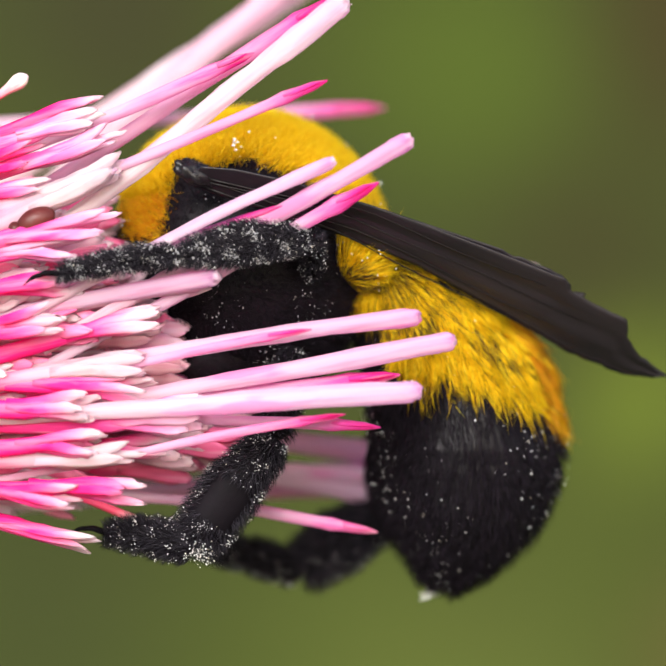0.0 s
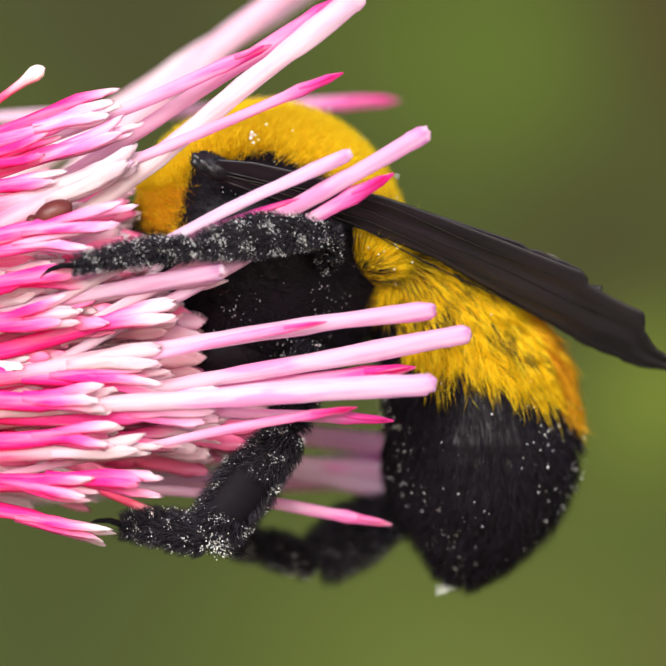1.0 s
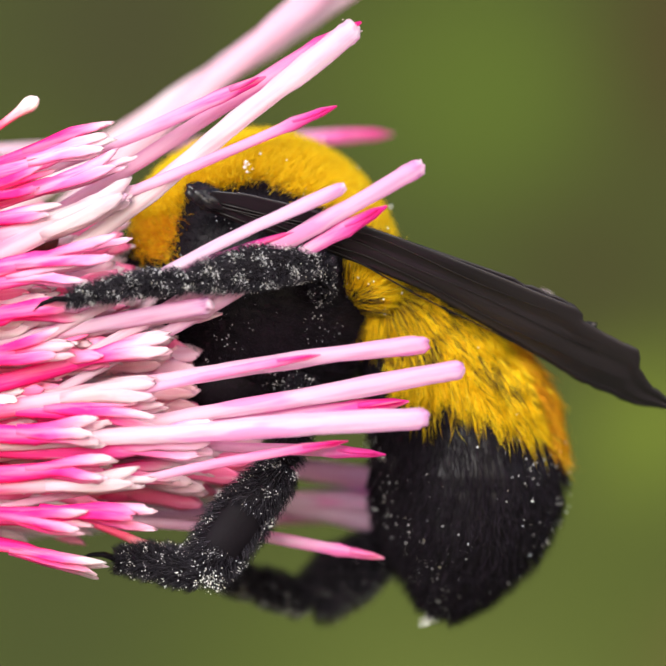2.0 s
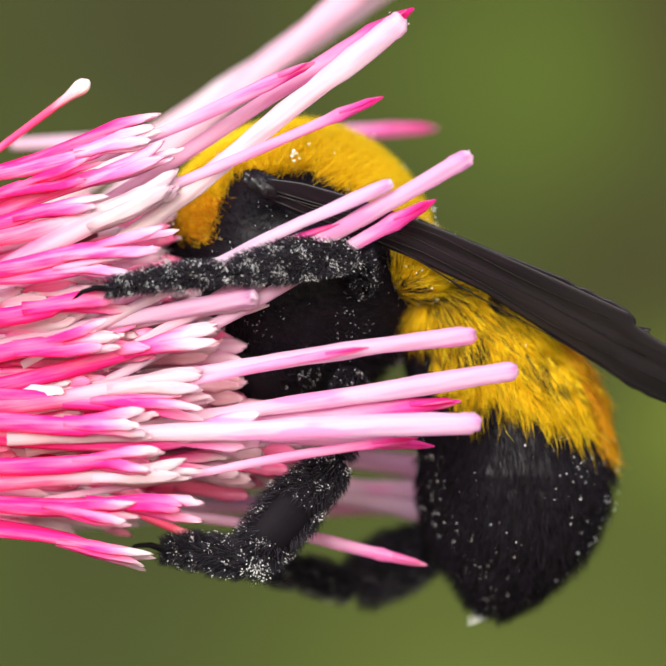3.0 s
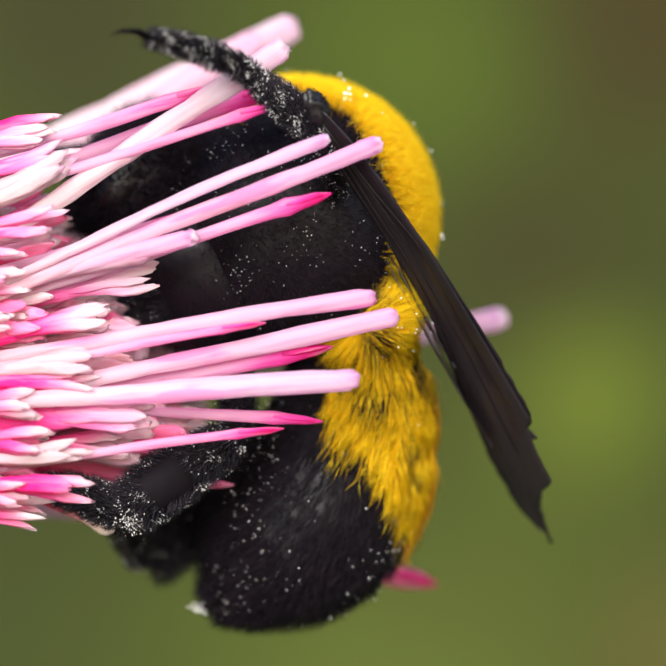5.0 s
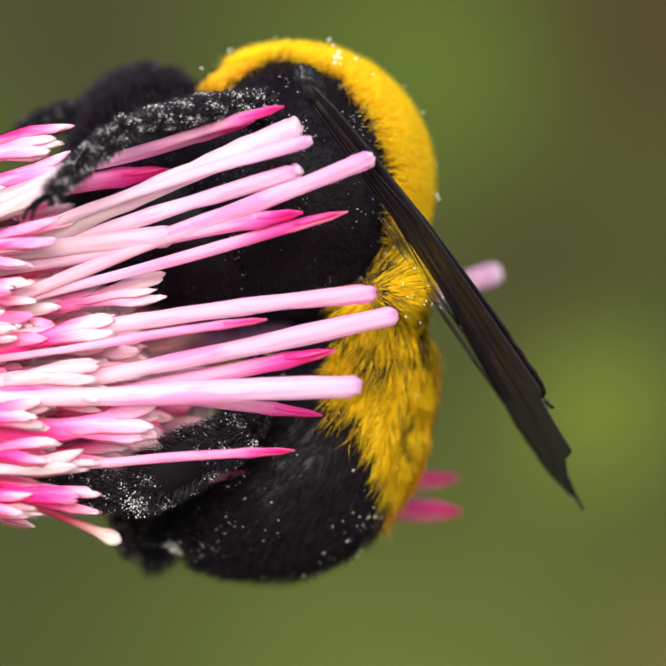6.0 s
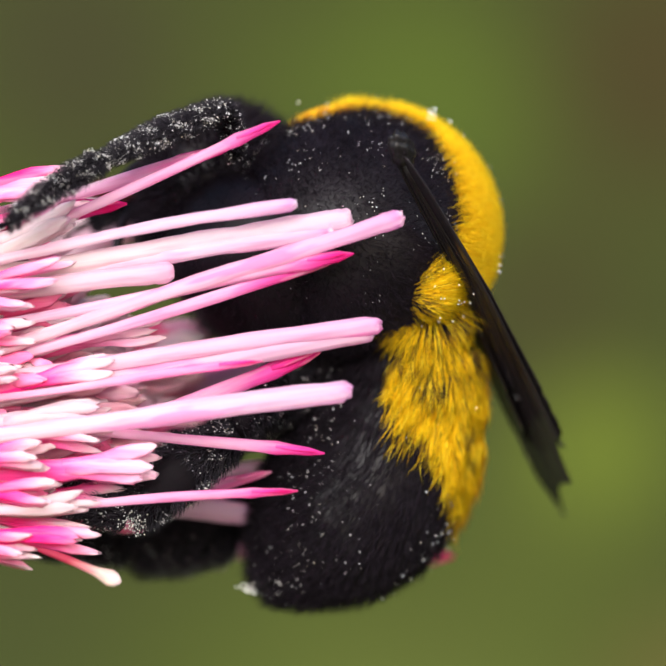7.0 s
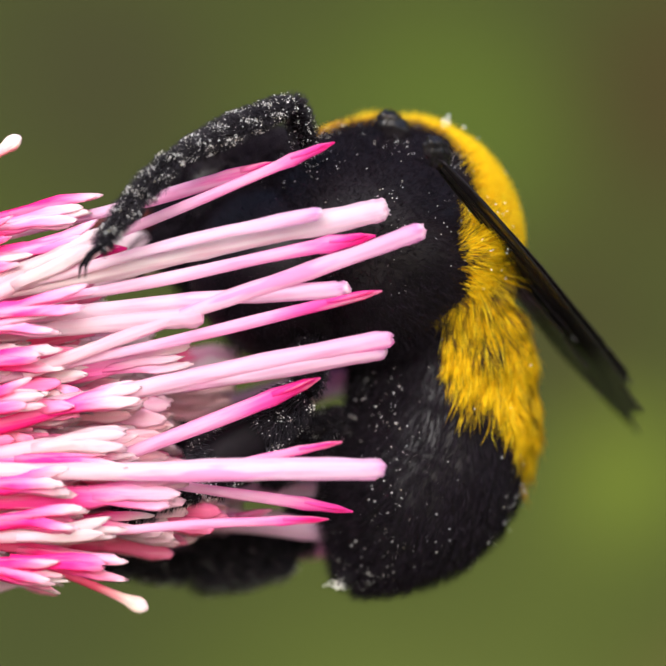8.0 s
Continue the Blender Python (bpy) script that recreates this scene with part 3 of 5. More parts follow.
# ---- a small beetle among the florets ----
def make_beetle():
    ob = new("beetle")
    ob.empty_display_size = 0.0005
    tagged(ob, label="small glossy reddish brown beetle on the florets", category="beetle")
    v, t, a = ellipsoid((0, 0, 0), (0.72, 0.42, 0.46), 24, 16, 0.015)
    part("wing_case", mesh_np("wing_case", v, t, [RUST]), ob, "glossy brown wing case")
    v, t, a = ellipsoid((-0.78, 0, 0.02), (0.26, 0.3, 0.3), 16, 10)
    part("head", mesh_np("head", v, t, [RUST]), ob)
    for x in (-0.35, 0.0, 0.35):
        v, t, a = tube(np.array([(x, 0.25, -0.2), (x - 0.1, 0.5, -0.3), (x - 0.15, 0.6, -0.6)]), [0.05, 0.05, 0.03], 6)
        part("leg", mesh_np("leg", v, t, [VEIN]), ob)
    return ob


beetle = make_beetle()

# ---- the bumblebee ----
bee = new("bumblebee")
bee.empty_display_size = 0.003
tagged(bee, label="large black bumblebee with yellow fur clinging to the flower", category="bumblebee")
THORAX, T_MID = (4.75, 4.2, 4.95), (-0.2, 0.0, -0.7)


def thorax_yellow(p):
    """The yellow back and the collar that comes down in front of the wing."""
    jag = 0.12 * np.sin(p[:, 0] * 3.1 + 1.7 * p[:, 1]) * np.cos(p[:, 1] * 2.3)
    line = np.interp(p[:, 0], [-5.5, -4.6, -4.2, -3.2, -2.6, 0.4, 1.6, 3.5, 4.6], [3.2, 2.0, 0.3, 0.2, 2.6, 2.8, 2.2, 1.0, -1.2])
    return p[:, 2] > line + jag


def make_thorax():
    v, t, a = join([ellipsoid(T_MID, THORAX, 56, 36, 0.01), ellipsoid((-1.9, 0.4, -4.1), (3.9, 3.3, 2.8), 36, 20, 0.02)])
    mid = v[t].mean(1)
    ob = part("thorax", mesh_np("thorax", v, t, [CUTICLE, UNDERFUR], thorax_yellow(mid).astype(int)), bee)
    p, n = on_ellipsoid(170000, T_MID, THORAX)
    yes = thorax_yellow(p + 0.2 * np.random.normal(size=p.shape))
    py, ny = p[yes], n[yes]
    lobe = (py[:, 0] < -2.0) & (py[:, 2] < 1.7)
    back = np.array([0.55, 0, 0.0])
    d = ny + 0.25 * np.random.normal(size=ny.shape)
    v, t, a = strands(py, d + back * 0.3, d + back, np.random.uniform(0.5, 0.85, len(py)) * np.where(lobe, 0.5, 1.0), 0.012)
    ob_y = part("yellow_fur", mesh_np("yellow_fur", v, t, [YELLOW, ORANGE], np.repeat(lobe & (np.random.rand(len(py)) < 0.65), 9).astype(int)), ob, "dense velvety yellow fur")
    pb, nb = p[~yes][:26000], n[~yes][:26000]
    pv, nv = on_ellipsoid(5500, (-1.9, 0.4, -4.1), (3.9, 3.3, 2.8))
    pb, nb = np.concatenate([pb, pv]), np.concatenate([nb, nv])
    d = nb + 0.5 * np.random.normal(size=nb.shape)
    v, t, a = strands(pb, d + back, d + back * 2, np.random.uniform(0.25, 0.65, len(pb)), 0.008)
    part("black_fur", mesh_np("black_fur", v, t, [BLACKHAIR]), ob, "sparse black hairs")
    near = p[~yes][26000:]
    near = near[(near[:, 1] < -1.0) & (np.random.rand(len(near)) < 0.028 * np.clip(np.sin(near[:, 0] * 2.1 + 0.6) * np.cos(near[:, 2] * 1.7 + 1.0) + 0.35, 0.08, 1.3))]
    g = grains(T_MID + (near - T_MID) * 1.05, np.random.uniform(0.010, 0.026, len(near)))
    top = T_MID + (py[np.random.rand(len(py)) < 0.0006] - T_MID) * 1.17
    g2 = grains(top, np.random.uniform(0.03, 0.06, len(top)))
    clump = np.array([[-0.2, -3.4, 3.3]]) + np.random.normal(0, 0.11, (8, 3))
    g3 = grains(clump, np.random.uniform(0.04, 0.08, 8))
    v, t, a = join([g, g2, g3])
    part("pollen", mesh_np("pollen", v, t, [POLLEN], smooth=False), ob, "scattered white pollen grains")
    return ob


thorax = make_thorax()


def make_head():
    mid, semi = (-5.3, 0.0, -2.6), (2.4, 3.0, 3.1)
    v, t, a = ellipsoid(mid, semi, 36, 24, 0.012)
    ob = part("head", mesh_np("head", v, t, [CUTICLE]), bee)
    for s in (-1, 1):
        v, t, a = ellipsoid((-5.5, s * 2.35, -2.8), (0.95, 0.75, 2.1), 24, 16)
        part("eye", mesh_np("eye", v, t, [EYE]), ob, "glossy dark compound eye")
        p = np.array([(-7.3, s * 0.7, -3.4), (-7.6, s * 0.9, -3.9), (-7.6, s * 1.0, -4.6), (-7.4, s * 1.1, -5.4), (-7.0, s * 1.2, -6.1), (-6.5, s * 1.2, -6.7)], float)
        v, t, a = tube(p, [0.18, 0.17, 0.2, 0.21, 0.21, 0.14], 8)
        part("antenna", mesh_np("antenna", v, t, [CUTICLE]), ob)
    v, t, a = tube(np.array([(-7.0, 0, -4.3), (-8.0, 0, -5.2), (-8.9, 0, -6.2), (-9.0, 0, -8.0)], float), [0.6, 0.45, 0.3, 0.15], 8)
    part("tongue", mesh_np("tongue", v, t, [RUST]), ob, "rust brown tongue")
    p, n = on_ellipsoid(14000, mid, semi)
    d = n + 0.4 * np.random.normal(size=n.shape)
    v, t, a = strands(p, d, d + np.array([0.4, 0, 0]), np.random.uniform(0.4, 1.0, len(p)), 0.02)
    part("black_fur", mesh_np("black_fur", v, t, [BLACKHAIR]), ob, "black hairs of the face")
    return ob


head = make_head()

# abdomen: a curled, blunt body along an arc, from the waist at its origin
A_LEN, A_FROM, A_TO = 14.5, -46.0, -114.0


def abdomen_frame(s):
    a = np.radians(A_FROM + (A_TO - A_FROM) * s)
    k = np.radians(A_TO - A_FROM) / A_LEN
    a0 = np.radians(A_FROM)
    x, z = (np.sin(a) - np.sin(a0)) / k, -(np.cos(a) - np.cos(a0)) / k
    o = np.zeros_like(x)
    return np.stack([x, o, z], -1), np.stack([np.cos(a), o, np.sin(a)], -1), np.stack([-np.sin(a), o, np.cos(a)], -1)


def abdomen_at(s, phi):
    c, t, d = abdomen_frame(s)
    r = np.interp(s, [0, 0.05, 0.14, 0.3, 0.5, 0.68, 0.82, 0.91, 0.97, 1.0], [1.2, 2.1, 2.6, 3.0, 3.35, 3.45, 2.88, 1.85, 0.75, 0.24])
    step = (s * 6.2) % 1.0
    r = r * (1 - 0.8 * np.exp(-(s / 0.28) ** 2) * np.clip(np.cos(phi), 0, 1))
    r = r * (1 - 0.19 * np.clip((s - 0.70) / 0.2, 0, 1) * np.clip(np.cos(phi), 0, 1))
    r = r * (1 + 0.05 * (step - 0.5) * (s < 0.93))
    n = np.cos(phi)[..., None] * d + np.sin(phi)[..., None] * np.array([0, -1.0, 0])
    return c + r[..., None] * n * np.array([1.0, 1.02, 1.0]), n, t


def abdomen_yellow(s, phi):
    w = np.abs((phi + np.pi) % (2 * np.pi) - np.pi)
    jag = 0.012 * np.sin(phi * 7) + 0.008 * np.sin(phi * 23 + 1)
    edge = np.radians(np.interp(s, [0, 0.15, 0.35, 0.5, 0.64], [138, 138, 126, 106, 80]))
    end = np.interp(np.degrees(w), [0, 40, 80, 130], [0.57, 0.55, 0.475, 0.43])
    return (s < end + jag) & (w < edge + jag * 3)


def make_abdomen():
    ns, nphi = 60, 48
    s, ph = np.meshgrid(np.linspace(0, 1, ns), np.linspace(0, 2 * np.pi, nphi, endpoint=False), indexing="ij")
    v, _, _ = abdomen_at(s, ph)
    v = v.reshape(-1, 3)
    i, j = np.meshgrid(np.arange(ns - 1), np.arange(nphi), indexing="ij")
    a, b = (i * nphi + j).ravel(), (i * nphi + (j + 1) % nphi).ravel()
    t = np.concatenate([np.stack([a, b, b + nphi], 1), np.stack([a, b + nphi, a + nphi], 1)])
    fs, fp = s.ravel()[t].mean(1), ph.ravel()[t[:, 0]]
    ob = part("abdomen", mesh_np("abdomen", v, t, [SEGMENT, DARKSKIN], abdomen_yellow(fs, fp).astype(int)), bee)
    n = 150000
    s, ph = np.random.rand(n) * 0.985, np.random.rand(n) * 2 * np.pi
    p, nn, tt = abdomen_at(s, ph)
    yes = abdomen_yellow(s + 0.014 * np.random.normal(size=n), ph + 0.05 * np.random.normal(size=n))
    rough = s + 0.012 * np.random.normal(size=n) + 0.012 * np.sin(ph * 6.0) + 0.008 * np.sin(ph * 17.0)
    seam = (rough < 0.095) | (np.abs(rough - 0.235) < 0.016) | ((np.abs(rough - 0.165) < 0.014) & (np.cos(ph) < 0.3)) | ((np.abs(rough - 0.42) < 0.015) & (np.sin(ph * 7.0 + 1.0) > 0.1))
    patch = np.sin(ph * 5.0 + 2.0) * np.sin(s * 38.0) > 0.55
    puff = np.exp(-(s / 0.16) ** 2)[:, None]
    lay = 0.55 + 0.9 * puff
    lock = (np.floor(s * 30 + 0.4 * np.sin(ph * 9)) * 41 + np.floor(ph * 13 + 0.5 * np.sin(s * 40))).astype(int) % 997
    lean = 0.20 * np.random.normal(size=(997, 3))[lock]
    d = nn * lay + tt * (1.0 - 0.75 * puff) + lean * 0.6 + 0.10 * np.random.normal(size=nn.shape)
    d2 = nn * lay * 0.6 + tt * (1.1 - 0.7 * puff) + lean * 1.3 + 0.10 * np.random.normal(size=nn.shape)
    # a tuft that fans out at the side of the first segment
    hub, _, _ = abdomen_at(np.array([0.085]), np.array([1.95]))
    off = p - hub
    fan = np.exp(-(np.linalg.norm(off, axis=1) / 1.5) ** 2)[:, None]
    d = d * (1 - fan) + fan * (unit(off) * 1.3 + nn * 0.55 + 0.12 * np.random.normal(size=nn.shape))
    d2 = d2 * (1 - fan) + fan * (unit(off) * 1.5 + nn * 0.35)
    y = yes & (np.random.rand(n) < 0.62) & (~seam | (np.random.rand(n) < 0.35))
    length = (1 - 0.75 * puff[:, 0] * np.clip(np.cos(ph) * 1.4, 0, 1)) * np.random.uniform(0.8, 1.45, n) * (1 + 0.25 * puff[:, 0] + 0.25 * fan[:, 0]) * np.where((s < 0.2) & (np.cos(ph) > -0.1), 0.35, 1.0)
    v, t, a = strands(p[y], d[y], d2[y], length[y], 0.0125)
    dark = (patch[y] & (np.random.rand(y.sum()) < 0.62)) | (np.random.rand(y.sum()) < 0.07) | (seam[y] & (np.random.rand(y.sum()) < 0.88))
    ridge = (np.cos(ph[y]) > 0.80) & (s[y] > 0.16) & (np.random.rand(y.sum()) < 0.75)
    part("yellow_fur", mesh_np("yellow_fur", v, t, [YELLOW, BLACKHAIR, ORANGE], np.repeat(np.where(ridge, 2, dark), 9).astype(int)), ob, "coarse yellow fur with dark hair rows")
    # the tuft that fans out at the side of the waist
    hub, semi = (0.20, -1.8, -1.50), (0.80, 2.1, 0.95)
    base = ellipsoid(hub, semi, 24, 16, 0.02)
    q, qn = on_ellipsoid(11000, hub, semi)
    q, qn = q[qn[:, 1] < 0.3], qn[qn[:, 1] < 0.3]
    fan = unit((q - np.array(hub) - np.array([-0.75, 0, -0.85])) * np.array([1, 0.25, 1]))
    w = fan * 1.1 + qn * 0.3 + np.array([0.25, -0.1, 0.1]) + 0.22 * np.random.normal(size=q.shape)
    hairs = strands(q, w, w + fan * 0.5, np.random.uniform(0.6, 1.35, len(q)), 0.0135)
    tips = grains((q + w * 0.7)[::70], 0.035)
    v, t, a = join([base, hairs, tips])
    idx = np.concatenate([np.zeros(len(base[1])), np.where(np.random.rand(len(q)) < np.where((q[:, 0] + q[:, 2] < -1.75), 0.55, 0.05), 2, 1).repeat(9), np.full(len(tips[1]), 3)])
    crest = part("tuft", mesh_np("tuft", v, t, [DARKSKIN, YELLOW, BLACKHAIR, POLLEN], idx), ob, "fan shaped tuft of pale yellow hair")
    k = ~yes & (np.random.rand(n) < 0.30)
    v, t, a = strands(p[k], d[k], d2[k], np.random.uniform(0.35, 0.85, k.sum()), 0.010)
    part("black_fur", mesh_np("black_fur", v, t, [BLACKHAIR]), ob, "black bristly fur")
    k = np.random.rand(n) < np.where(yes, 0.0008, 0.012) * np.clip(np.sin(ph * 3.1 + s * 9) + 0.8, 0.05, 2)
    g = grains(p[k] + nn[k] * np.random.uniform(0.1, 0.5, (k.sum(), 1)), 0.010 + 0.026 * np.random.rand(k.sum()) ** 2)
    s2, ph2 = np.random.uniform(0.93, 1.0, 70), np.random.uniform(0, 6.28, 70)
    q, qn, _ = abdomen_at(s2, ph2)
    g2 = grains(q + qn * 0.3, np.random.uniform(0.03, 0.07, 70))
    s3, ph3 = np.random.normal(0.06, 0.03, 40).clip(0, 1), np.random.normal(1.9, 0.25, 40)
    q, qn, _ = abdomen_at(s3, ph3)
    g3 = grains(q + qn * 0.5, np.random.uniform(0.03, 0.07, 40))
    v, t, a = join([g, g2, g3])
    part("pollen", mesh_np("pollen", v, t, [POLLEN], smooth=False), ob, "scattered white pollen grains")
    # the pointed, dusted end of the last segment
    c, tt, dd = abdomen_frame(np.array([0.955]))
    way = tt[0] * 0.98 - dd[0] * 0.20
    u = np.linspace(0, 1, 8)[:, None]
    cone = tube(c[0] + way * 1.05 * u - dd[0] * 0.1, [0.75, 0.72, 0.66, 0.56, 0.44, 0.32, 0.2, 0.07], 12)
    at = c[0] + way * (0.75 + 0.4 * np.random.rand(60, 1)) - dd[0] * 0.1 + 0.13 * np.random.normal(size=(60, 3))
    dust = grains(at, np.random.uniform(0.02, 0.055, 60))
    v, t, a = join([cone, dust])
    part("tail_tip", mesh_np("tail_tip", v, t, [SEGMENT, POLLEN], np.concatenate([np.zeros(len(cone[1])), np.ones(len(dust[1]))])), ob, "pointed black tip dusted with cream pollen")
    return ob, crest


abdomen, tuft = make_abdomen()


def wing_plate(length, lead, trail, seed, rag):
    """A thin fluted plate with a worn, ragged outer edge."""
    rng = np.random.RandomState(seed)
    nu, nv = 90, 16
    u = np.linspace(0, 1, nu)
    lo, hi = np.interp(u, *trail), np.interp(u, *lead)
    nick = np.repeat(rng.uniform(0, 1, nu // 3), 3)
    lo = lo + rag * 0.6 * nick * np.clip((u - 0.6) * 5, 0, 1)
    hi = hi - rag * np.roll(nick, 5) * np.clip((u - 0.72) * 4, 0, 1.2)
    w = np.linspace(0, 1, nv)
    z = lo[:, None] + (hi - lo)[:, None] * w[None]
    x = np.repeat(u[:, None] * length, nv, 1) + rag * 0.5 * (rng.rand(nu, nv) - 0.5) * (u[:, None] > 0.97)
    yy = 0.03 * np.sin(w[None] * 13) * np.clip(u[:, None] * 3, 0, 1) + 0.5 * (u[:, None] - 0.5) ** 2
    z = z + 0.5 * u[:, None] * (1 - u[:, None])
    top = np.stack([x, yy, z], -1).reshape(-1, 3)
    i, j = np.meshgrid(np.arange(nu - 1), np.arange(nv - 1), indexing="ij")
    a = (i * nv + j).ravel()
    f = np.concatenate([np.stack([a, a + 1, a + nv + 1], 1), np.stack([a, a + nv + 1, a + nv], 1)])
    m = len(top)
    low = top + np.array([0, 0.035, 0])
    g = f[:, ::-1] + m
    edge = [k * nv for k in range(nu)] + [(nu - 1) * nv + k for k in range(1, nv)] + [k * nv + nv - 1 for k in range(nu - 2, -1, -1)] + list(range(nv - 2, 0, -1))
    e = np.array(edge)
    e2 = np.roll(e, -1)
    rim = np.concatenate([np.stack([e, e2, e2 + m], 1), np.stack([e, e2 + m, e + m], 1)])
    return np.concatenate([top, low]), np.concatenate([f, g, rim]), np.zeros(2 * m)


def make_wing(name, label, k=1.0):
    """Folded wing along x: the stiff front edge below, the worn outer edge above."""
    fore = wing_plate(19.2 * k, ([0, 0.06, 0.16, 0.34, 0.55, 0.71, 0.725, 0.86, 0.875, 0.94, 1.0], [0.65, 1.15, 1.6, 2.05, 2.25, 2.35, 1.95, 1.75, 1.1, 0.42, 0.06]), ([0, 0.1, 0.3, 0.45, 0.66, 0.74, 0.84, 0.91, 0.96, 1.0], [-0.3, -0.2, 0.25, 0.3, -0.3, -0.6, -0.85, -0.7, -0.38, -0.1]), 3, 0.35)
    ob = part(name, mesh_np(name, *fore[:2], [WING]), bee, label)
    hind = wing_plate(14.2 * k, ([0, 0.15, 0.4, 0.75, 0.93, 1.0], [0.2, 1.0, 1.8, 2.3, 2.35, 1.9]), ([0, 0.2, 0.6, 0.9, 1.0], [-0.1, 0.3, 0.7, 1.2, 1.7]), 8, 0.4)
    part("hind_wing", mesh_np("hind_wing", hind[0] + np.array([0.4, 0.22, 0.0]), hind[1], [WING]), ob, "dark hind wing")
    for z0, z1, z2, stop in ((-0.10, 0.32, -0.55, 0.9), (0.05, 0.75, 0.15, 0.84), (0.10, 1.20, 0.95, 0.78), (0.15, 1.65, 1.70, 0.68)):
        u = np.linspace(0.02, stop, 18)
        z = np.interp(u, [0, 0.3, 0.8], [z0, z1, z2]) + 0.06 * np.sin(u * 17 + z2 * 5)
        p = np.stack([u * 19.2 * k, 0.5 * (u - 0.5) ** 2 - 0.02, z + 0.5 * u * (1 - u)], 1)
        v, t, a = tube(p, np.linspace(0.042, 0.014, 18), 6)
        part("vein", mesh_np("vein", v, t, [VEIN]), ob)
    # the hairy knob at the root that joins it to the body
    knob = ellipsoid((-0.05, 0.35, 0.12), (0.80, 0.48, 0.36), 30, 18, 0.13)
    q, qn = on_ellipsoid(900, (-0.05, 0.35, 0.12), (0.80, 0.48, 0.36))
    w = qn + 0.4 * np.random.normal(size=qn.shape) + np.array([0.4, 0, 0])
    hair = strands(q, w, w, np.random.uniform(0.05, 0.16, len(q)), 0.009)
    v, t, a = join([knob, hair])
    part("wing_base", mesh_np("wing_base", v, t, [HINGE, BLACKHAIR], np.concatenate([np.zeros(len(knob[1])), np.ones(len(hair[1]))])), ob, "black hairy wing base")
    return ob


wing = make_wing("wing", "smoky dark brown worn wing")
far_wing = make_wing("wing", "smoky dark brown worn wing", 0.7)


def leg_segment(length, r0, r1, r2, hair, count, powder, flat=0.75, rings=1, bare=False, clump=0, under=False):
    """A hairy, pollen-dusted leg segment along x."""
    u = np.linspace(0, 1, 22)
    p = np.stack([u * length, 0 * u, 0.12 * np.sin(u * np.pi)], 1)
    r = np.interp(u, [0, 0.08, 0.5, 0.92, 1], [r0 * 0.6, r0, r1, r2, r2 * 0.5])
    if rings > 1:
        r = r * (1 - 0.22 * np.exp(-(((u * rings) % 1.0 - 0.5) / 0.12) ** 2 * 1.0 + 0) * ((u > 0.05) & (u < 0.95)))
    body = tube(p, r, 16, flat)
    k = np.random.rand(count)
    a = np.random.rand(count) * 2 * np.pi
    rr = np.interp(k, u, r)
    n = np.stack([0 * k, np.cos(a), np.sin(a)], 1)
    at = np.stack([k * length, rr * np.cos(a) * flat, 0.12 * np.sin(k * np.pi) + rr * np.sin(a)], 1)
    if bare:
        # the smooth pollen basket on the outer face
        ok = ~((np.cos(a) > 0.72) & (np.abs(k - 0.60) < 0.17))
        k, a, n, at, count = k[ok], a[ok], n[ok], at[ok], int(ok.sum())
    d = n + np.array([0.7, 0, 0]) + 0.25 * np.random.normal(size=n.shape)
    hairs = strands(at, d, d + np.array([0.5, 0, 0]), hair * np.random.uniform(0.6, 1.3, count), 0.010)
    keep = np.random.rand(count) < powder * (0.10 + 3.4 * (0.5 + 0.5 * np.sin(9 * k + 2 * a) * np.cos(23 * k - 3 * a)) ** 5)
    if under:
        keep = keep & (np.sin(a) < 0.2) | (np.sin(a) < -0.7) & (np.random.rand(count) < 0.25)
    dust = grains(at[keep] + n[keep] * hair * np.random.uniform(0.1, 0.7, (keep.sum(), 1)), 0.010 + 0.020 * np.random.rand(keep.sum()) ** 2)
    if clump:
        lump = np.array([length * 0.98, 0.4, -0.3]) + np.random.normal(0, 1, (clump, 3)) * np.array([0.22, 0.2, 0.25])
        dust = join([dust, grains(lump, np.random.uniform(0.016, 0.040, clump))])
    if rings > 1:
        # the paired claws
        for side in (-1, 1):
            q = np.array([(length * 0.97, 0, 0), (length + 0.45, side * 0.12, 0.10), (length + 0.9, side * 0.3, 0.02), (length + 1.25, side * 0.36, -0.22)])
            body = join([body, tube(q, [0.13, 0.10, 0.07, 0.02], 7)])
    pieces = [body, hairs, dust]
    if bare:
        pieces.append(ellipsoid((length * 0.60, r1 * flat * 0.76, 0.08), (length * 0.20, r1 * 0.14, r1 * 0.36), 24, 14, 0.04))
    v, t, al = join(pieces)
    idx = np.concatenate([np.full(len(q[1]), i) for i, q in enumerate(pieces)])
    return mesh_np("leg_segment", v, t, [LEGSKIN, LEGHAIR, POLLEN, BASKET], idx)


def make_leg(label, lengths, thick, powder, basket=False, under=False, full=1.0, flat=0.75, hair=0.42):
    femur = part("leg", leg_segment(lengths[0], 0.55 * thick, 0.7 * thick, 0.5 * thick, 0.35, 1500, powder * 0.6), bee, label)
    tibia = part("tibia", leg_segment(lengths[1], 0.55 * thick * full, 0.82 * thick * full, (0.74 if basket else 0.62) * thick, hair, 5200, powder, flat, 1, basket, 170 if basket else 0, under), femur)
    foot = part("tarsus", leg_segment(lengths[2], 0.55 * thick, 0.52 * thick, 0.34 * thick, 0.34, 3200, powder, 0.7, 3, False, 0, under), femur)
    femur["reach"], tibia["reach"], foot["reach"] = lengths
    return femur, tibia, foot


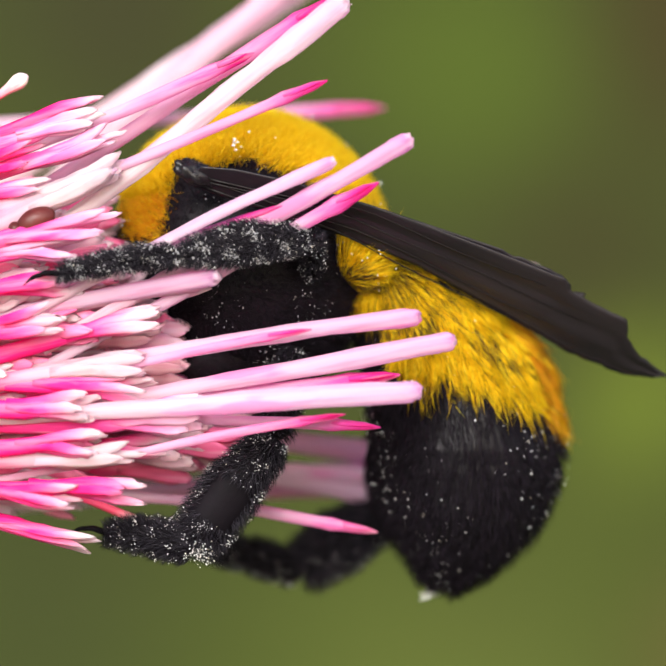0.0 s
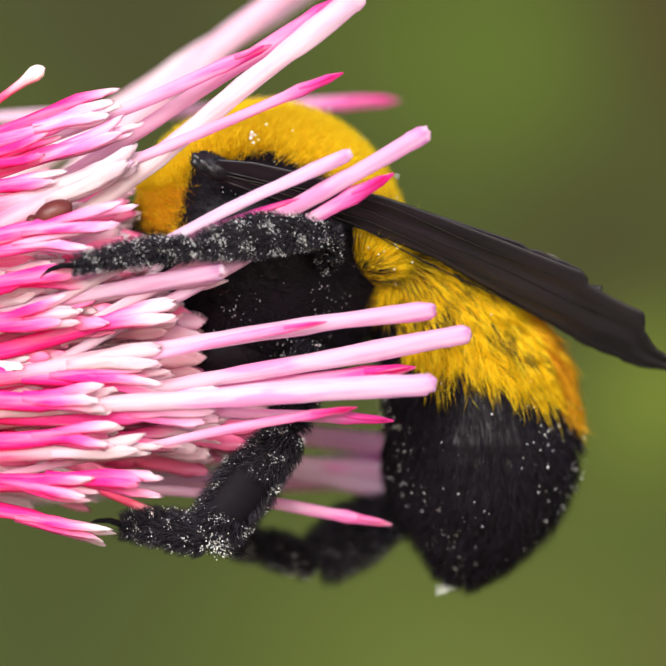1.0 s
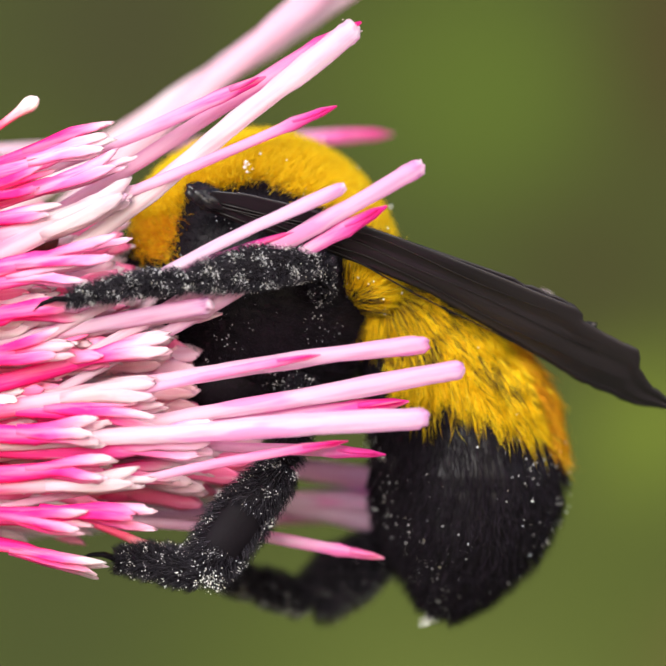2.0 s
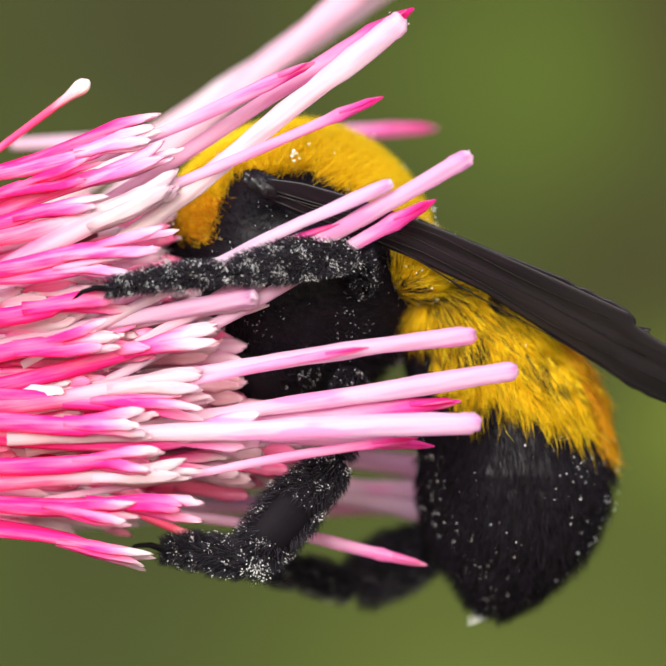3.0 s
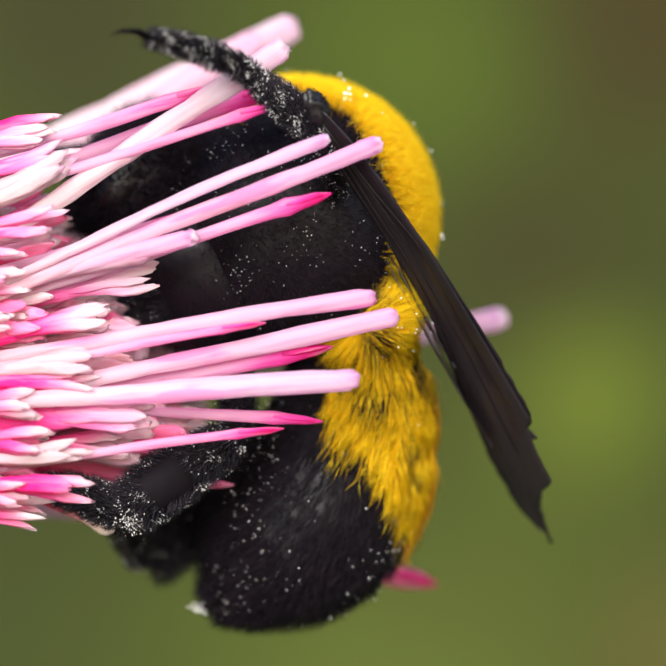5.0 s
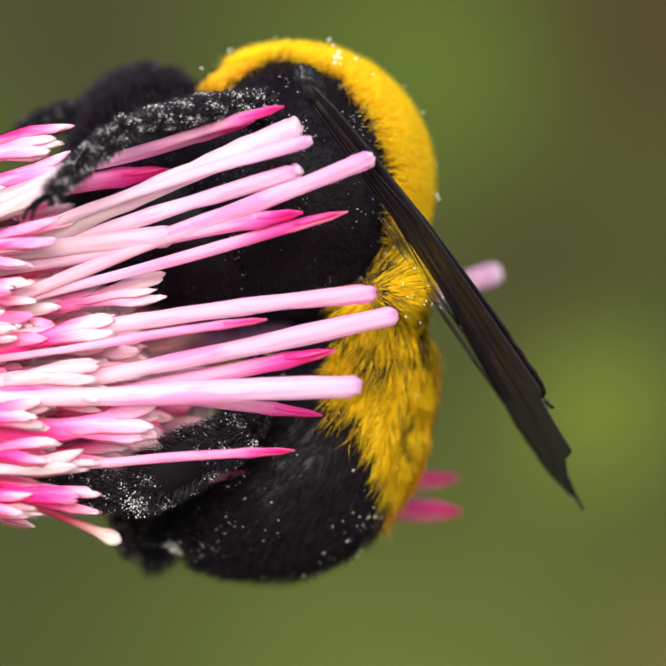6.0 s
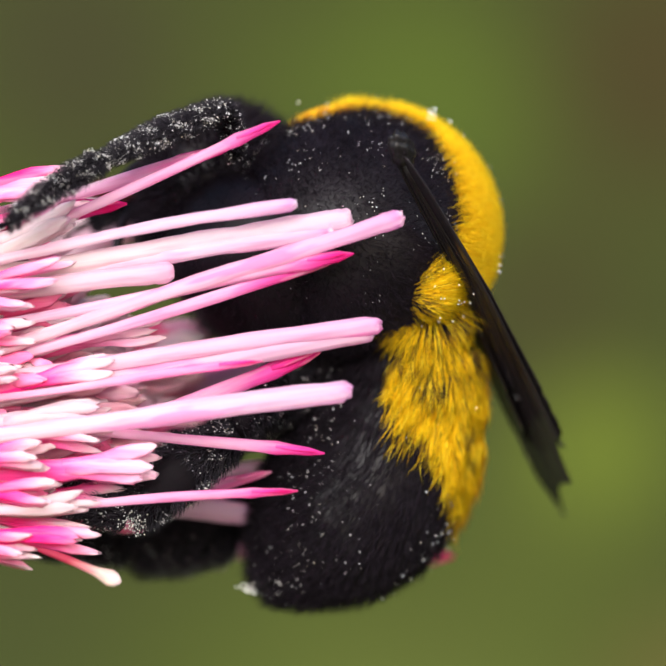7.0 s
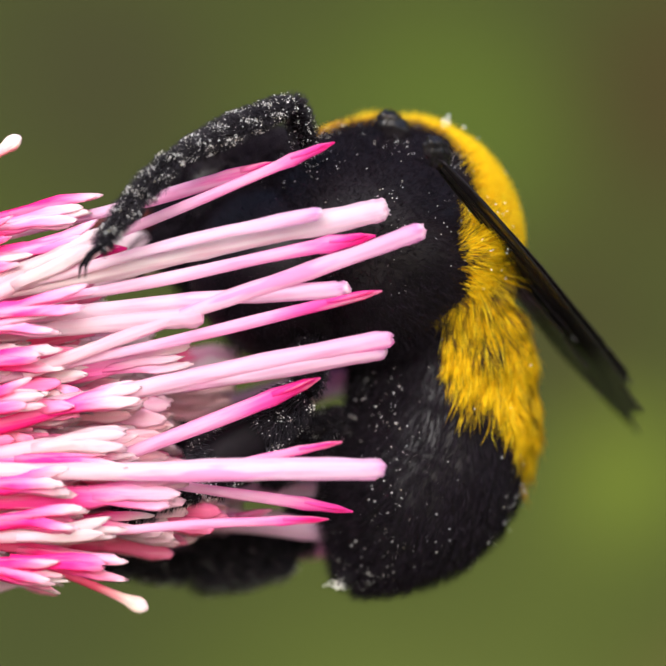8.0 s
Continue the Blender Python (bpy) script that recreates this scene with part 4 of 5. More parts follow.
near_leg = make_leg("hairy black leg dusted with white pollen", (2.6, 4.7, 4.3), 0.68, 0.62, full=1.3, flat=0.55, hair=0.30)
hind_leg = make_leg("hairy black hind leg with pollen grains", (3.4, 4.9, 3.2), 1.2, 0.36, True)
far_hind_leg = make_leg("black hind leg with grey fringe", (2.6, 4.0, 4.4), 1.2, 0.16, False, True, hair=0.62)
mid_leg = make_leg("black middle leg under the body", (3.0, 4.2, 3.4), 1.15, 0.10)
far_foreleg = make_leg("black foreleg", (2.6, 3.2, 2.8), 0.85, 0.05)


# ---- what moves ----
def body(x, y, z, turn, roll, yaw=0):
    """Pose in the bee's side plane: turn about the line of sight, roll about its own length, yaw of the head end away."""
    return Matrix.Translation(V(x, y, z)) @ pose(0, 0, 0, 0, -turn, 0) @ pose(0, 0, 0, roll, 0, -yaw)


def curl(x, y, z, turn, twist):
    """Pose of the abdomen from its waist: turn about the line of sight, twist about its own length."""
    return body(x, y, z, turn, 0) @ Matrix.Rotation(radians(twist), 4, (0.17, 0, -0.98))


def sway(ob, base, rows):
    """Moves a floret so that its tip reaches each place, in line with its base or with a point given along its shaft."""
    out = []
    for t, tip, *along in rows:
        way = (Vector(tip) - Vector(along[0] if along else base)).normalized()
        out.append((t, in_flower(aim(Vector(tip) - way * ob["reach"], tip))))
    walk(ob, out)


def carry(ob, holder, rows):
    walk(ob, [(t, h.inverted() @ m) for (t, h), (_, m) in zip(holder, rows)])


def step(leg, holder, rows):
    """Moves a leg by its hip, knee, ankle and claw."""
    femur, tibia, foot = leg
    out = ([], [], [])
    for (t, h), (_, hip, knee, ankle, claw, *twist) in zip(holder, rows):
        hip, knee, ankle, claw = (Vector(p) for p in (hip, knee, ankle, claw))
        start = knee - (knee - hip).normalized() * femur["reach"]
        f = aim(start, knee)
        end = knee + (ankle - knee).normalized() * tibia["reach"]
        out[0].append((t, h.inverted() @ f))
        out[1].append((t, f.inverted() @ aim(knee, end, *twist)))
        out[2].append((t, f.inverted() @ aim(end, claw)))
    for ob, r in zip(leg, out):
        walk(ob, r)


def motions():
    sway(v_white, (-10.89, -5.27, 2.88), [(0, (0.46, -6.20, 11.71)), (2.5, (0.46, -6.20, 11.66)), (3, (0.46, -6.20, 11.63)), (3.5, (-0.13, -6.20, 11.56)), (4, (-0.40, -6.20, 11.56)), (4.5, (-0.43, -6.20, 11.18)), (6, (0.45, -6.20, 7.60), (-7.30, -5.89, 4.32)), (6.5, (-0.28, -6.20, 7.23), (-7.54, -5.89, 4.10)), (7, (2.25, -6.20, 5.74), (-8.34, -5.89, 4.18)), (7.5, (2.83, -6.20, 6.86), (-6.32, -5.89, 4.93)), (8, (2.55, -6.20, 7.05), (-6.15, -5.89, 5.19))])
    sway(v_mag, (-11.92, -3.74, 4.29), [(0, (0.24, -4.40, 11.99)), (2.5, (0.77, -4.40, 12.06)), (3, (0.85, -4.40, 12.17)), (3.5, (0.85, -4.40, 12.17)), (4, (1.98, -4.40, 10.65)), (4.5, (1.76, -4.40, 10.12)), (6, (-4.20, -4.40, 6.11), (-8.74, -4.40, 5.35)), (6.5, (-5.50, -4.40, 6.34), (-9.74, -4.40, 5.59)), (7, (-5.71, -4.40, 6.34), (-10.25, -4.40, 5.81)), (7.5, (-5.93, -4.40, 5.51), (-9.87, -4.40, 5.21)), (8, (-6.68, -4.40, 5.70), (-11.22, -4.40, 5.33))])
    sway(v_back, (-14.27, 4.67, 4.58), [(0, (1.56, 5.50, 15.17)), (2.5, (1.56, 5.50, 15.17)), (3, (1.56, 5.50, 15.17)), (3.5, (3.59, 5.50, 13.22)), (4, (4.32, 5.50, 13.62)), (4.5, (1.48, 5.50, 14.19)), (4.7, (1.30, 5.50, 13.60)), (5.5, (-1.2, 5.50, 8.60)), (6, (-1.50, 5.50, 8.20)), (8, (-1.50, 5.50, 8.10))])
    sway(v_backb, (-14.19, 3.82, 2.58), [(0, (-0.39, 4.50, 14.42)), (2.5, (-0.39, 4.50, 14.42)), (3, (-0.39, 4.50, 14.42)), (3.5, (0.82, 4.50, 13.21)), (4, (2.03, 4.50, 13.13)), (4.5, (-0.31, 4.50, 13.29)), (4.7, (-0.40, 4.50, 12.90)), (5.5, (-2.0, 4.50, 7.80)), (6, (-2.20, 4.50, 7.40)), (8, (-2.20, 4.50, 7.30))])
    sway(up_mag, (-13.38, -4.42, 5.62), [(0, (-2.77, -5.20, 9.91)), (2.5, (-2.74, -5.20, 10.03)), (3, (-2.66, -5.20, 10.19)), (3.5, (-2.36, -5.20, 10.44)), (4, (-2.39, -5.20, 10.06)), (4.5, (-2.84, -5.20, 9.24)), (6, (-1.17, -5.20, 7.81), (-6.45, -4.94, 6.51)), (6.5, (-1.56, -5.20, 7.74), (-6.69, -4.94, 6.32)), (7, (-1.91, -5.20, 8.34), (-5.99, -4.94, 7.22)), (7.5, (-1.21, -5.20, 8.61), (-5.16, -4.94, 7.68)), (8, (-1.27, -5.20, 8.71), (-4.84, -4.94, 7.79))])
    sway(dome_mag, (-12.68, -5.35, 3.55), [(0, (-0.18, -6.30, 8.86)), (2.5, (-0.24, -6.30, 8.86)), (3, (-0.24, -6.30, 8.89)), (3.5, (0.03, -6.30, 9.39)), (4, (0.70, -6.30, 8.42)), (4.5, (0.52, -6.30, 7.97)), (6, (-0.12, -6.30, 8.26), (-6.40, -5.98, 6.26)), (6.5, (-0.05, -6.30, 8.57), (-5.59, -5.98, 6.34)), (7, (-0.26, -6.30, 9.16), (-5.19, -5.98, 6.87)), (7.5, (0.86, -6.30, 9.27), (-5.12, -5.98, 6.87)), (8, (0.70, -6.30, 9.35), (-5.25, -5.98, 6.76))])
    sway(far_mag, (-14.40, 5.95, 7.92), [(0, (1.99, 7.00, 8.68)), (2.5, (1.87, 7.00, 8.63)), (3, (1.82, 7.00, 8.56)), (3.5, (0.30, 7.00, 7.40), (-12.00, 6.00, 4.40)), (4, (0.80, 7.00, 6.20), (-12.00, 6.00, 4.00)), (4.5, (0.80, 7.00, 6.40), (-12.00, 6.00, 4.00)), (8, (0.30, 7.00, 7.50), (-12.00, 6.00, 4.30))])
    sway(thin_lilac, (-12.93, -5.87, -0.50), [(0, (0.09, -6.90, 6.03)), (2.5, (0.06, -6.90, 6.00)), (3, (0.09, -6.90, 5.85)), (3.5, (0.49, -6.90, 6.85)), (4, (1.80, -6.90, 6.74)), (4.5, (1.95, -6.90, 6.57)), (6, (0.85, -6.90, 7.04), (-4.14, -6.55, 5.42)), (6.5, (0.96, -6.90, 6.41), (-3.63, -6.55, 5.20)), (7, (0.34, -6.90, 6.23), (-6.51, -6.55, 4.90)), (7.5, (0.19, -6.90, 6.82), (-5.24, -6.55, 5.50)), (8, (0.28, -6.90, 6.86), (-3.89, -6.55, 5.84))])
    sway(v_one, (-10.25, -5.78, -0.57), [(0, (2.77, -6.80, 6.82)), (2.5, (2.79, -6.80, 6.78)), (3, (2.84, -6.80, 6.82)), (3.5, (3.28, -6.80, 6.97), (-2.22, -6.46, 4.75)), (4, (3.73, -6.80, 6.97), (-1.78, -6.46, 4.60)), (4.5, (3.81, -6.80, 6.67), (-1.92, -6.46, 4.38)), (6, (3.01, -6.80, 6.45), (-1.75, -6.46, 4.60)), (6.5, (3.29, -6.80, 6.08), (-1.55, -6.46, 4.31)), (7, (4.06, -6.80, 5.79), (-1.15, -6.46, 4.09)), (7.5, (3.86, -6.80, 6.08), (-1.08, -6.46, 4.16)), (8, (3.85, -6.80, 6.27), (-1.95, -6.46, 4.20))])
    sway(v_one_low, (-10.27, -5.52, -1.25), [(0, (1.61, -6.50, 5.27)), (2.5, (1.53, -6.50, 5.35)), (3, (1.61, -6.50, 5.27)), (3.5, (2.07, -6.50, 4.80), (-1.03, -6.17, 3.87)), (4, (2.40, -6.50, 4.60), (-1.03, -6.17, 3.75)), (4.5, (2.18, -6.50, 4.90), (-1.03, -6.17, 3.72)), (6, (0.55, -6.50, 4.53), (-3.70, -6.17, 3.72)), (6.5, (0.62, -6.50, 4.38), (-4.09, -6.17, 3.27)), (7, (2.32, -6.50, 4.50), (-3.84, -6.17, 3.27)), (7.5, (2.32, -6.50, 6.10), (-2.72, -6.17, 4.92)), (8, (2.14, -6.50, 6.06), (-6.59, -6.17, 4.36))])
    sway(v_lowmag, (-11.78, -5.35, 1.11), [(0, (-1.40, -6.30, 4.51)), (2.5, (-1.48, -6.30, 4.46)), (3, (-1.48, -6.30, 4.46)), (3.5, (-1.63, -6.30, 5.18), (-3.43, -5.98, 4.77)), (4, (-1.41, -6.30, 5.13), (-3.28, -5.98, 4.62)), (4.5, (-1.92, -6.30, 4.76), (-3.72, -5.98, 4.25)), (6, (2.12, -6.30, 4.56), (-5.20, -5.98, 2.60)), (6.5, (2.15, -6.30, 4.46), (-5.14, -5.98, 2.46)), (7, (1.91, -6.30, 4.35), (-4.89, -5.98, 2.31)), (7.5, (2.39, -6.30, 4.20), (-5.27, -5.98, 2.23)), (8, (2.37, -6.30, 4.13), (-5.10, -5.98, 2.42))])
    sway(mid_pale, (-13.61, -5.10, 0.30), [(0, (-4.55, -6.00, 1.88)), (2.5, (-4.55, -6.00, 1.85)), (3, (-4.62, -6.00, 1.85)), (3.5, (-4.62, -6.00, 2.23)), (4, (-4.47, -6.00, 2.23)), (4.5, (-4.85, -6.00, 2.45)), (6, (-4.00, -6.00, 3.72), (-9.26, -5.70, 3.21)), (6.5, (-4.09, -6.00, 3.65), (-9.80, -5.70, 2.99)), (7, (-3.99, -6.00, 3.88), (-9.25, -5.70, 3.29)), (7.5, (-3.92, -6.00, 3.43), (-8.88, -5.70, 3.21)), (8, (-3.90, -6.00, 3.24), (-8.11, -5.70, 2.95))])
    sway(mid_lilac, (-13.58, -5.35, 0.23), [(0, (-3.94, -6.30, 2.00)), (2.5, (-4.61, -6.30, 1.90)), (3, (-4.64, -6.30, 1.92)), (3.5, (-5.06, -6.30, 2.52)), (4, (-4.91, -6.30, 2.37)), (4.5, (-4.61, -6.30, 2.45)), (6, (0.51, -6.30, 6.03), (-3.85, -5.98, 4.69)), (6.5, (0.62, -6.30, 5.51), (-5.14, -5.98, 4.18)), (7, (1.68, -6.30, 5.29), (-4.14, -5.98, 4.40)), (7.5, (1.01, -6.30, 4.57), (-6.76, -5.98, 3.88)), (8, (1.25, -6.30, 4.21), (-7.05, -5.98, 3.54))])
    sway(m_one, (-13.27, -5.52, -1.77), [(0, (3.07, -6.50, 0.58)), (2.5, (2.97, -6.50, 0.51)), (3, (2.99, -6.50, 0.54)), (3.5, (2.92, -6.50, 0.70)), (4, (3.14, -6.50, 0.65), (-6.41, -6.17, -0.32)), (4.5, (3.30, -6.50, 1.03), (-6.25, -6.17, -0.61)), (6, (3.09, -6.50, 1.70), (-6.54, -6.17, 0.51)), (6.5, (2.78, -6.50, 1.70), (-6.63, -6.17, 0.66)), (7, (3.29, -6.50, 2.00), (-6.68, -6.17, 0.59)), (7.5, (2.62, -6.50, 3.16), (-5.41, -6.17, 1.03)), (8, (2.74, -6.50, 2.46), (-6.89, -6.17, 0.55))])
    sway(m_one_mag, (-13.23, -5.87, -2.30), [(0, (-0.73, -6.90, 0.13)), (2.5, (-0.80, -6.90, 0.13)), (3, (-0.73, -6.90, 0.09)), (3.5, (-0.66, -6.90, 0.76), (-4.16, -6.55, 0.28)), (4, (-0.43, -6.90, 0.51)), (4.5, (-0.43, -6.90, 0.28)), (6, (-0.71, -6.90, 0.77), (-6.67, -6.55, -0.09)), (6.5, (-0.72, -6.90, 0.70), (-6.76, -6.55, -0.16)), (7, (-0.85, -6.90, 0.73), (-6.81, -6.55, -0.09)), (7.5, (0.93, -6.90, -0.50), (-2.56, -6.55, -1.50)), (8, (0.98, -6.90, -1.16), (-2.70, -6.55, -1.98))])
    sway(m_two, (-12.98, -5.35, -3.56), [(0, (4.30, -6.30, -0.24)), (2.5, (4.24, -6.30, -0.43)), (3, (4.46, -6.30, -0.69)), (3.5, (4.39, -6.30, -0.28)), (4, (4.49, -6.30, -0.47), (-4.62, -5.98, -1.51)), (4.5, (4.20, -6.30, 0.36), (-5.07, -5.98, -1.66)), (6, (3.84, -6.30, 0.95), (-5.50, -5.98, -1.14)), (6.5, (3.65, -6.30, 1.26), (-5.44, -5.98, -1.06)), (7, (3.03, -6.30, 1.78), (-6.39, -5.98, -0.01)), (7.5, (2.73, -6.30, 2.30), (-6.01, -5.98, 0.66)), (8, (2.52, -6.30, 2.09), (-6.75, -5.98, 0.45))])
    sway(m_mag, (-12.42, -4.93, -3.53), [(0, (2.37, -5.80, -1.47)), (2.5, (2.31, -5.80, -1.54)), (3, (2.49, -5.80, -1.80)), (3.5, (1.96, -5.80, -1.78)), (4, (2.44, -5.80, -1.66)), (4.5, (2.05, -5.80, -0.79)), (6, (1.68, -5.80, -0.32), (-4.17, -5.51, -1.52)), (6.5, (1.44, -5.80, -0.01), (-3.81, -5.51, -1.29)), (7, (1.17, -5.80, 1.04), (-2.66, -5.51, -0.46)), (7.5, (-0.60, -5.80, 0.96), (-4.38, -5.51, -0.31)), (8, (0.21, -5.80, 1.08), (-5.12, -5.51, -1.10))])
    sway(m_three, (-13.49, -6.29, -3.09), [(0, (3.08, -7.40, -2.04)), (2.5, (2.95, -7.40, -2.12)), (3, (3.14, -7.40, -2.55)), (3.5, (3.15, -7.40, -2.16)), (4, (3.05, -7.40, -2.09), (-4.14, -7.03, -2.32)), (4.5, (2.86, -7.40, -1.72), (-4.43, -7.03, -2.24)), (6, (2.55, -7.40, -1.57), (-5.16, -7.03, -1.87)), (6.5, (2.58, -7.40, -1.34), (-5.10, -7.03, -1.72)), (7, (2.23, -7.40, -0.31), (-7.08, -7.03, -1.50)), (7.5, (2.41, -7.40, -1.52), (-7.01, -7.03, -1.87)), (8, (2.43, -7.40, -2.12), (-7.44, -7.03, -2.20))])
    sway(m_low, (-12.71, -5.10, -3.13), [(0, (1.68, -6.00, -3.32)), (2.5, (1.48, -6.00, -3.39)), (3, (1.57, -6.00, -3.38)), (3.5, (1.69, -6.00, -2.93)), (4, (1.68, -6.00, -3.01)), (4.5, (1.62, -6.00, -3.20)), (6, (1.23, -6.00, -2.60), (-4.61, -5.70, -2.12)), (6.5, (1.26, -6.00, -2.55), (-4.55, -5.70, -2.04)), (7, (1.31, -6.00, -2.52), (-4.60, -5.70, -2.11)), (7.5, (1.34, -6.00, -3.27), (-4.68, -5.70, -2.63)), (8, (1.36, -6.00, -3.63), (-4.81, -5.70, -2.89))])
    sway(low_mag, (-12.66, -5.61, -5.37), [(0, (0.46, -6.60, -2.84)), (2.5, (0.16, -6.60, -2.89)), (3, (0.98, -6.60, -3.07)), (3.5, (0.34, -6.60, -3.77)), (4, (0.13, -6.60, -3.77)), (4.5, (0.07, -6.60, -3.33)), (6, (0.26, -6.60, -3.81), (-6.46, -6.27, -4.35)), (6.5, (0.32, -6.60, -3.85), (-6.47, -6.27, -4.34)), (7, (0.37, -6.60, -3.81), (-6.52, -6.27, -4.31)), (7.5, (0.34, -6.60, -3.85), (-6.52, -6.27, -4.31)), (8, (0.50, -6.60, -3.87), (-6.43, -6.27, -4.30))])
    sway(bottom_mag, (-9.00, -1.87, -5.84), [(0, (1.63, -2.20, -7.21)), (2.5, (1.45, -2.20, -7.24)), (3, (1.34, -2.20, -7.78)), (3.5, (1.40, -2.20, -6.40)), (4, (0.02, -2.20, -7.55)), (4.5, (-1.98, -2.20, -6.63)), (6, (-1.05, -2.20, -4.71)), (6.5, (-0.98, -2.20, -4.78)), (7, (-0.57, -2.20, -3.25)), (7.5, (-1.41, -2.20, -3.55)), (8, (-1.55, -2.20, -3.66))])
    sway(rear_pale, (-12.49, 2.72, -3.09), [(0, (2.25, 3.20, -6.33)), (2.5, (2.17, 3.20, -6.49)), (3, (2.25, 3.20, -6.33)), (3.5, (2.25, 3.20, -7.29)), (4, (0.02, 3.20, -7.37)), (4.5, (-2.06, 3.20, -6.81)), (6, (-2.53, 3.20, -5.05)), (6.5, (-2.30, 3.20, -4.81)), (7, (-1.29, 0.60, -4.91), (-6.72, 0.90, -4.42)), (7.5, (0.59, 0.60, -4.53), (-5.07, 0.90, -3.63)), (8, (0.53, 0.60, -4.55), (-5.36, 0.90, -3.98))])
    sway(rear_pink, (-12.47, 2.55, -4.30), [(0, (2.17, 3.00, -5.44)), (2.5, (2.01, 3.00, -5.60)), (3, (2.09, 3.00, -5.36)), (3.5, (1.93, 3.00, -5.92)), (4, (-0.30, 3.00, -5.60)), (4.5, (-1.74, 3.00, -4.56)), (6, (-2.20, 3.00, -3.77)), (6.5, (-1.98, 3.00, -3.69)), (7, (-0.50, 0.60, -3.23), (-6.72, 0.90, -3.47)), (7.5, (0.59, 0.60, -2.76), (-5.07, 0.90, -2.92)), (8, (0.92, 0.60, -2.87), (-4.89, 0.90, -3.11))])
    sway(rear_pinkb, (-12.56, 3.57, -2.86), [(0, (1.87, 4.20, -4.52)), (2.5, (1.71, 4.20, -4.60)), (3, (1.79, 4.20, -4.44)), (3.5, (1.46, 4.20, -4.84)), (4, (1.46, 4.20, -4.84)), (4.5, (1.46, 4.20, -4.84)), (6, (1.46, 4.20, -4.84)), (6.5, (1.46, 4.20, -4.84)), (7, (1.46, 4.20, -4.84)), (7.5, (1.46, 4.20, -4.84)), (8, (1.46, 4.20, -4.84))])
    sway(far_right, (-12.73, 5.52, -3.16), [(0, (8.00, 6.50, 2.25)), (2.5, (8.00, 6.50, 2.15)), (3, (8.00, 6.50, 1.70)), (3.5, (8.39, 6.50, 1.78)), (4, (8.85, 6.50, 0.96)), (4.5, (8.81, 6.50, -0.07)), (6, (8.21, 6.50, 2.68)), (6.5, (8.11, 6.50, 3.01)), (7, (7.73, 6.50, 3.25)), (7.5, (7.49, 6.50, 2.93)), (8, (7.18, 6.50, 2.81))])
    sway(far_rightb, (-12.70, 5.10, -2.50), [(0, (6.13, 6.00, 2.84)), (2.5, (6.13, 6.00, 2.59)), (3, (6.21, 6.00, 2.67)), (3.5, (7.51, 6.00, 2.75)), (4, (8.16, 6.00, 0.47)), (4.5, (6.86, 6.00, 1.04)), (6, (5.74, 6.00, 2.51)), (6.5, (5.96, 6.00, 2.92)), (7, (5.43, 6.00, 2.92)), (7.5, (5.34, 6.00, 2.59)), (8, (5.20, 6.00, 2.64))])
    sway(far_low, (-12.73, 5.52, -5.94), [(0, (5.17, 6.50, -5.98)), (2.5, (5.17, 6.50, -5.98)), (3, (5.17, 6.50, -5.98)), (3.5, (5.17, 6.50, -5.98)), (4, (5.58, 6.50, -6.39)), (4.5, (5.54, 6.50, -10.40)), (6, (6.65, 6.50, -6.56)), (6.5, (6.74, 6.50, -5.58)), (7, (6.39, 6.50, -6.72)), (7.5, (5.04, 6.50, -5.25)), (8, (5.22, 6.50, -5.20))])
    sway(low_red, (-13.61, -5.10, -5.82), [(0, (-8.36, -6.00, -7.27), (-11.72, -6.00, -6.79)), (2.5, (-8.36, -6.00, -7.27), (-11.73, -6.00, -6.79)), (3, (-8.36, -6.00, -7.26), (-11.72, -6.00, -6.78)), (3.5, (-8.51, -6.00, -6.44), (-11.20, -6.00, -6.07)), (4, (-8.29, -6.00, -6.63), (-11.05, -6.00, -6.15)), (4.5, (-8.21, -6.00, -6.85), (-10.90, -6.00, -6.52)), (6, (-8.57, -6.00, -6.18), (-11.03, -6.00, -5.77)), (6.5, (-8.65, -6.00, -6.17), (-11.12, -6.00, -5.81)), (7, (-8.63, -6.00, -6.26), (-11.02, -6.00, -5.84)), (7.5, (-8.63, -6.00, -6.22), (-10.95, -6.00, -5.84)), (8, (-8.62, -6.00, -6.16), (-11.08, -6.00, -5.77))])
    sway(low_lobe, (-13.61, -5.10, -5.82), [(0, (-8.23, -5.40, -7.45), (-11.78, -5.40, -6.75)), (2.5, (-8.33, -5.40, -7.45), (-11.78, -5.40, -6.77)), (3, (-8.32, -5.40, -7.45), (-11.78, -5.40, -6.76)), (3.5, (-8.32, -5.40, -7.18), (-11.25, -5.40, -6.40)), (4, (-8.10, -5.40, -6.03), (-11.10, -5.40, -5.50)), (4.5, (-8.02, -5.40, -6.28), (-10.95, -5.40, -5.95)), (6, (-7.55, -5.40, -5.35), (-11.08, -5.40, -4.97)), (6.5, (-7.19, -5.40, -5.22), (-11.17, -5.40, -4.70)), (7, (-6.94, -5.40, -5.22), (-11.07, -5.40, -4.74)), (7.5, (-6.94, -5.40, -5.30), (-11.00, -5.40, -4.89)), (8, (-7.08, -5.40, -5.38), (-11.13, -5.40, -4.93))])
    sway(far_lowb, (-12.77, 5.95, -6.67), [(0, (4.86, 7.00, -4.86)), (2.5, (4.86, 7.00, -4.86)), (3, (4.86, 7.00, -4.86)), (3.5, (4.86, 7.00, -4.86)), (4, (5.27, 7.00, -4.77)), (4.5, (4.77, 7.00, -8.14)), (6, (6.60, 7.00, -5.27)), (6.5, (6.66, 7.00, -4.12)), (7, (5.30, 7.00, -4.61)), (7.5, (4.73, 7.00, -3.13)), (8, (4.91, 7.00, -3.08))])
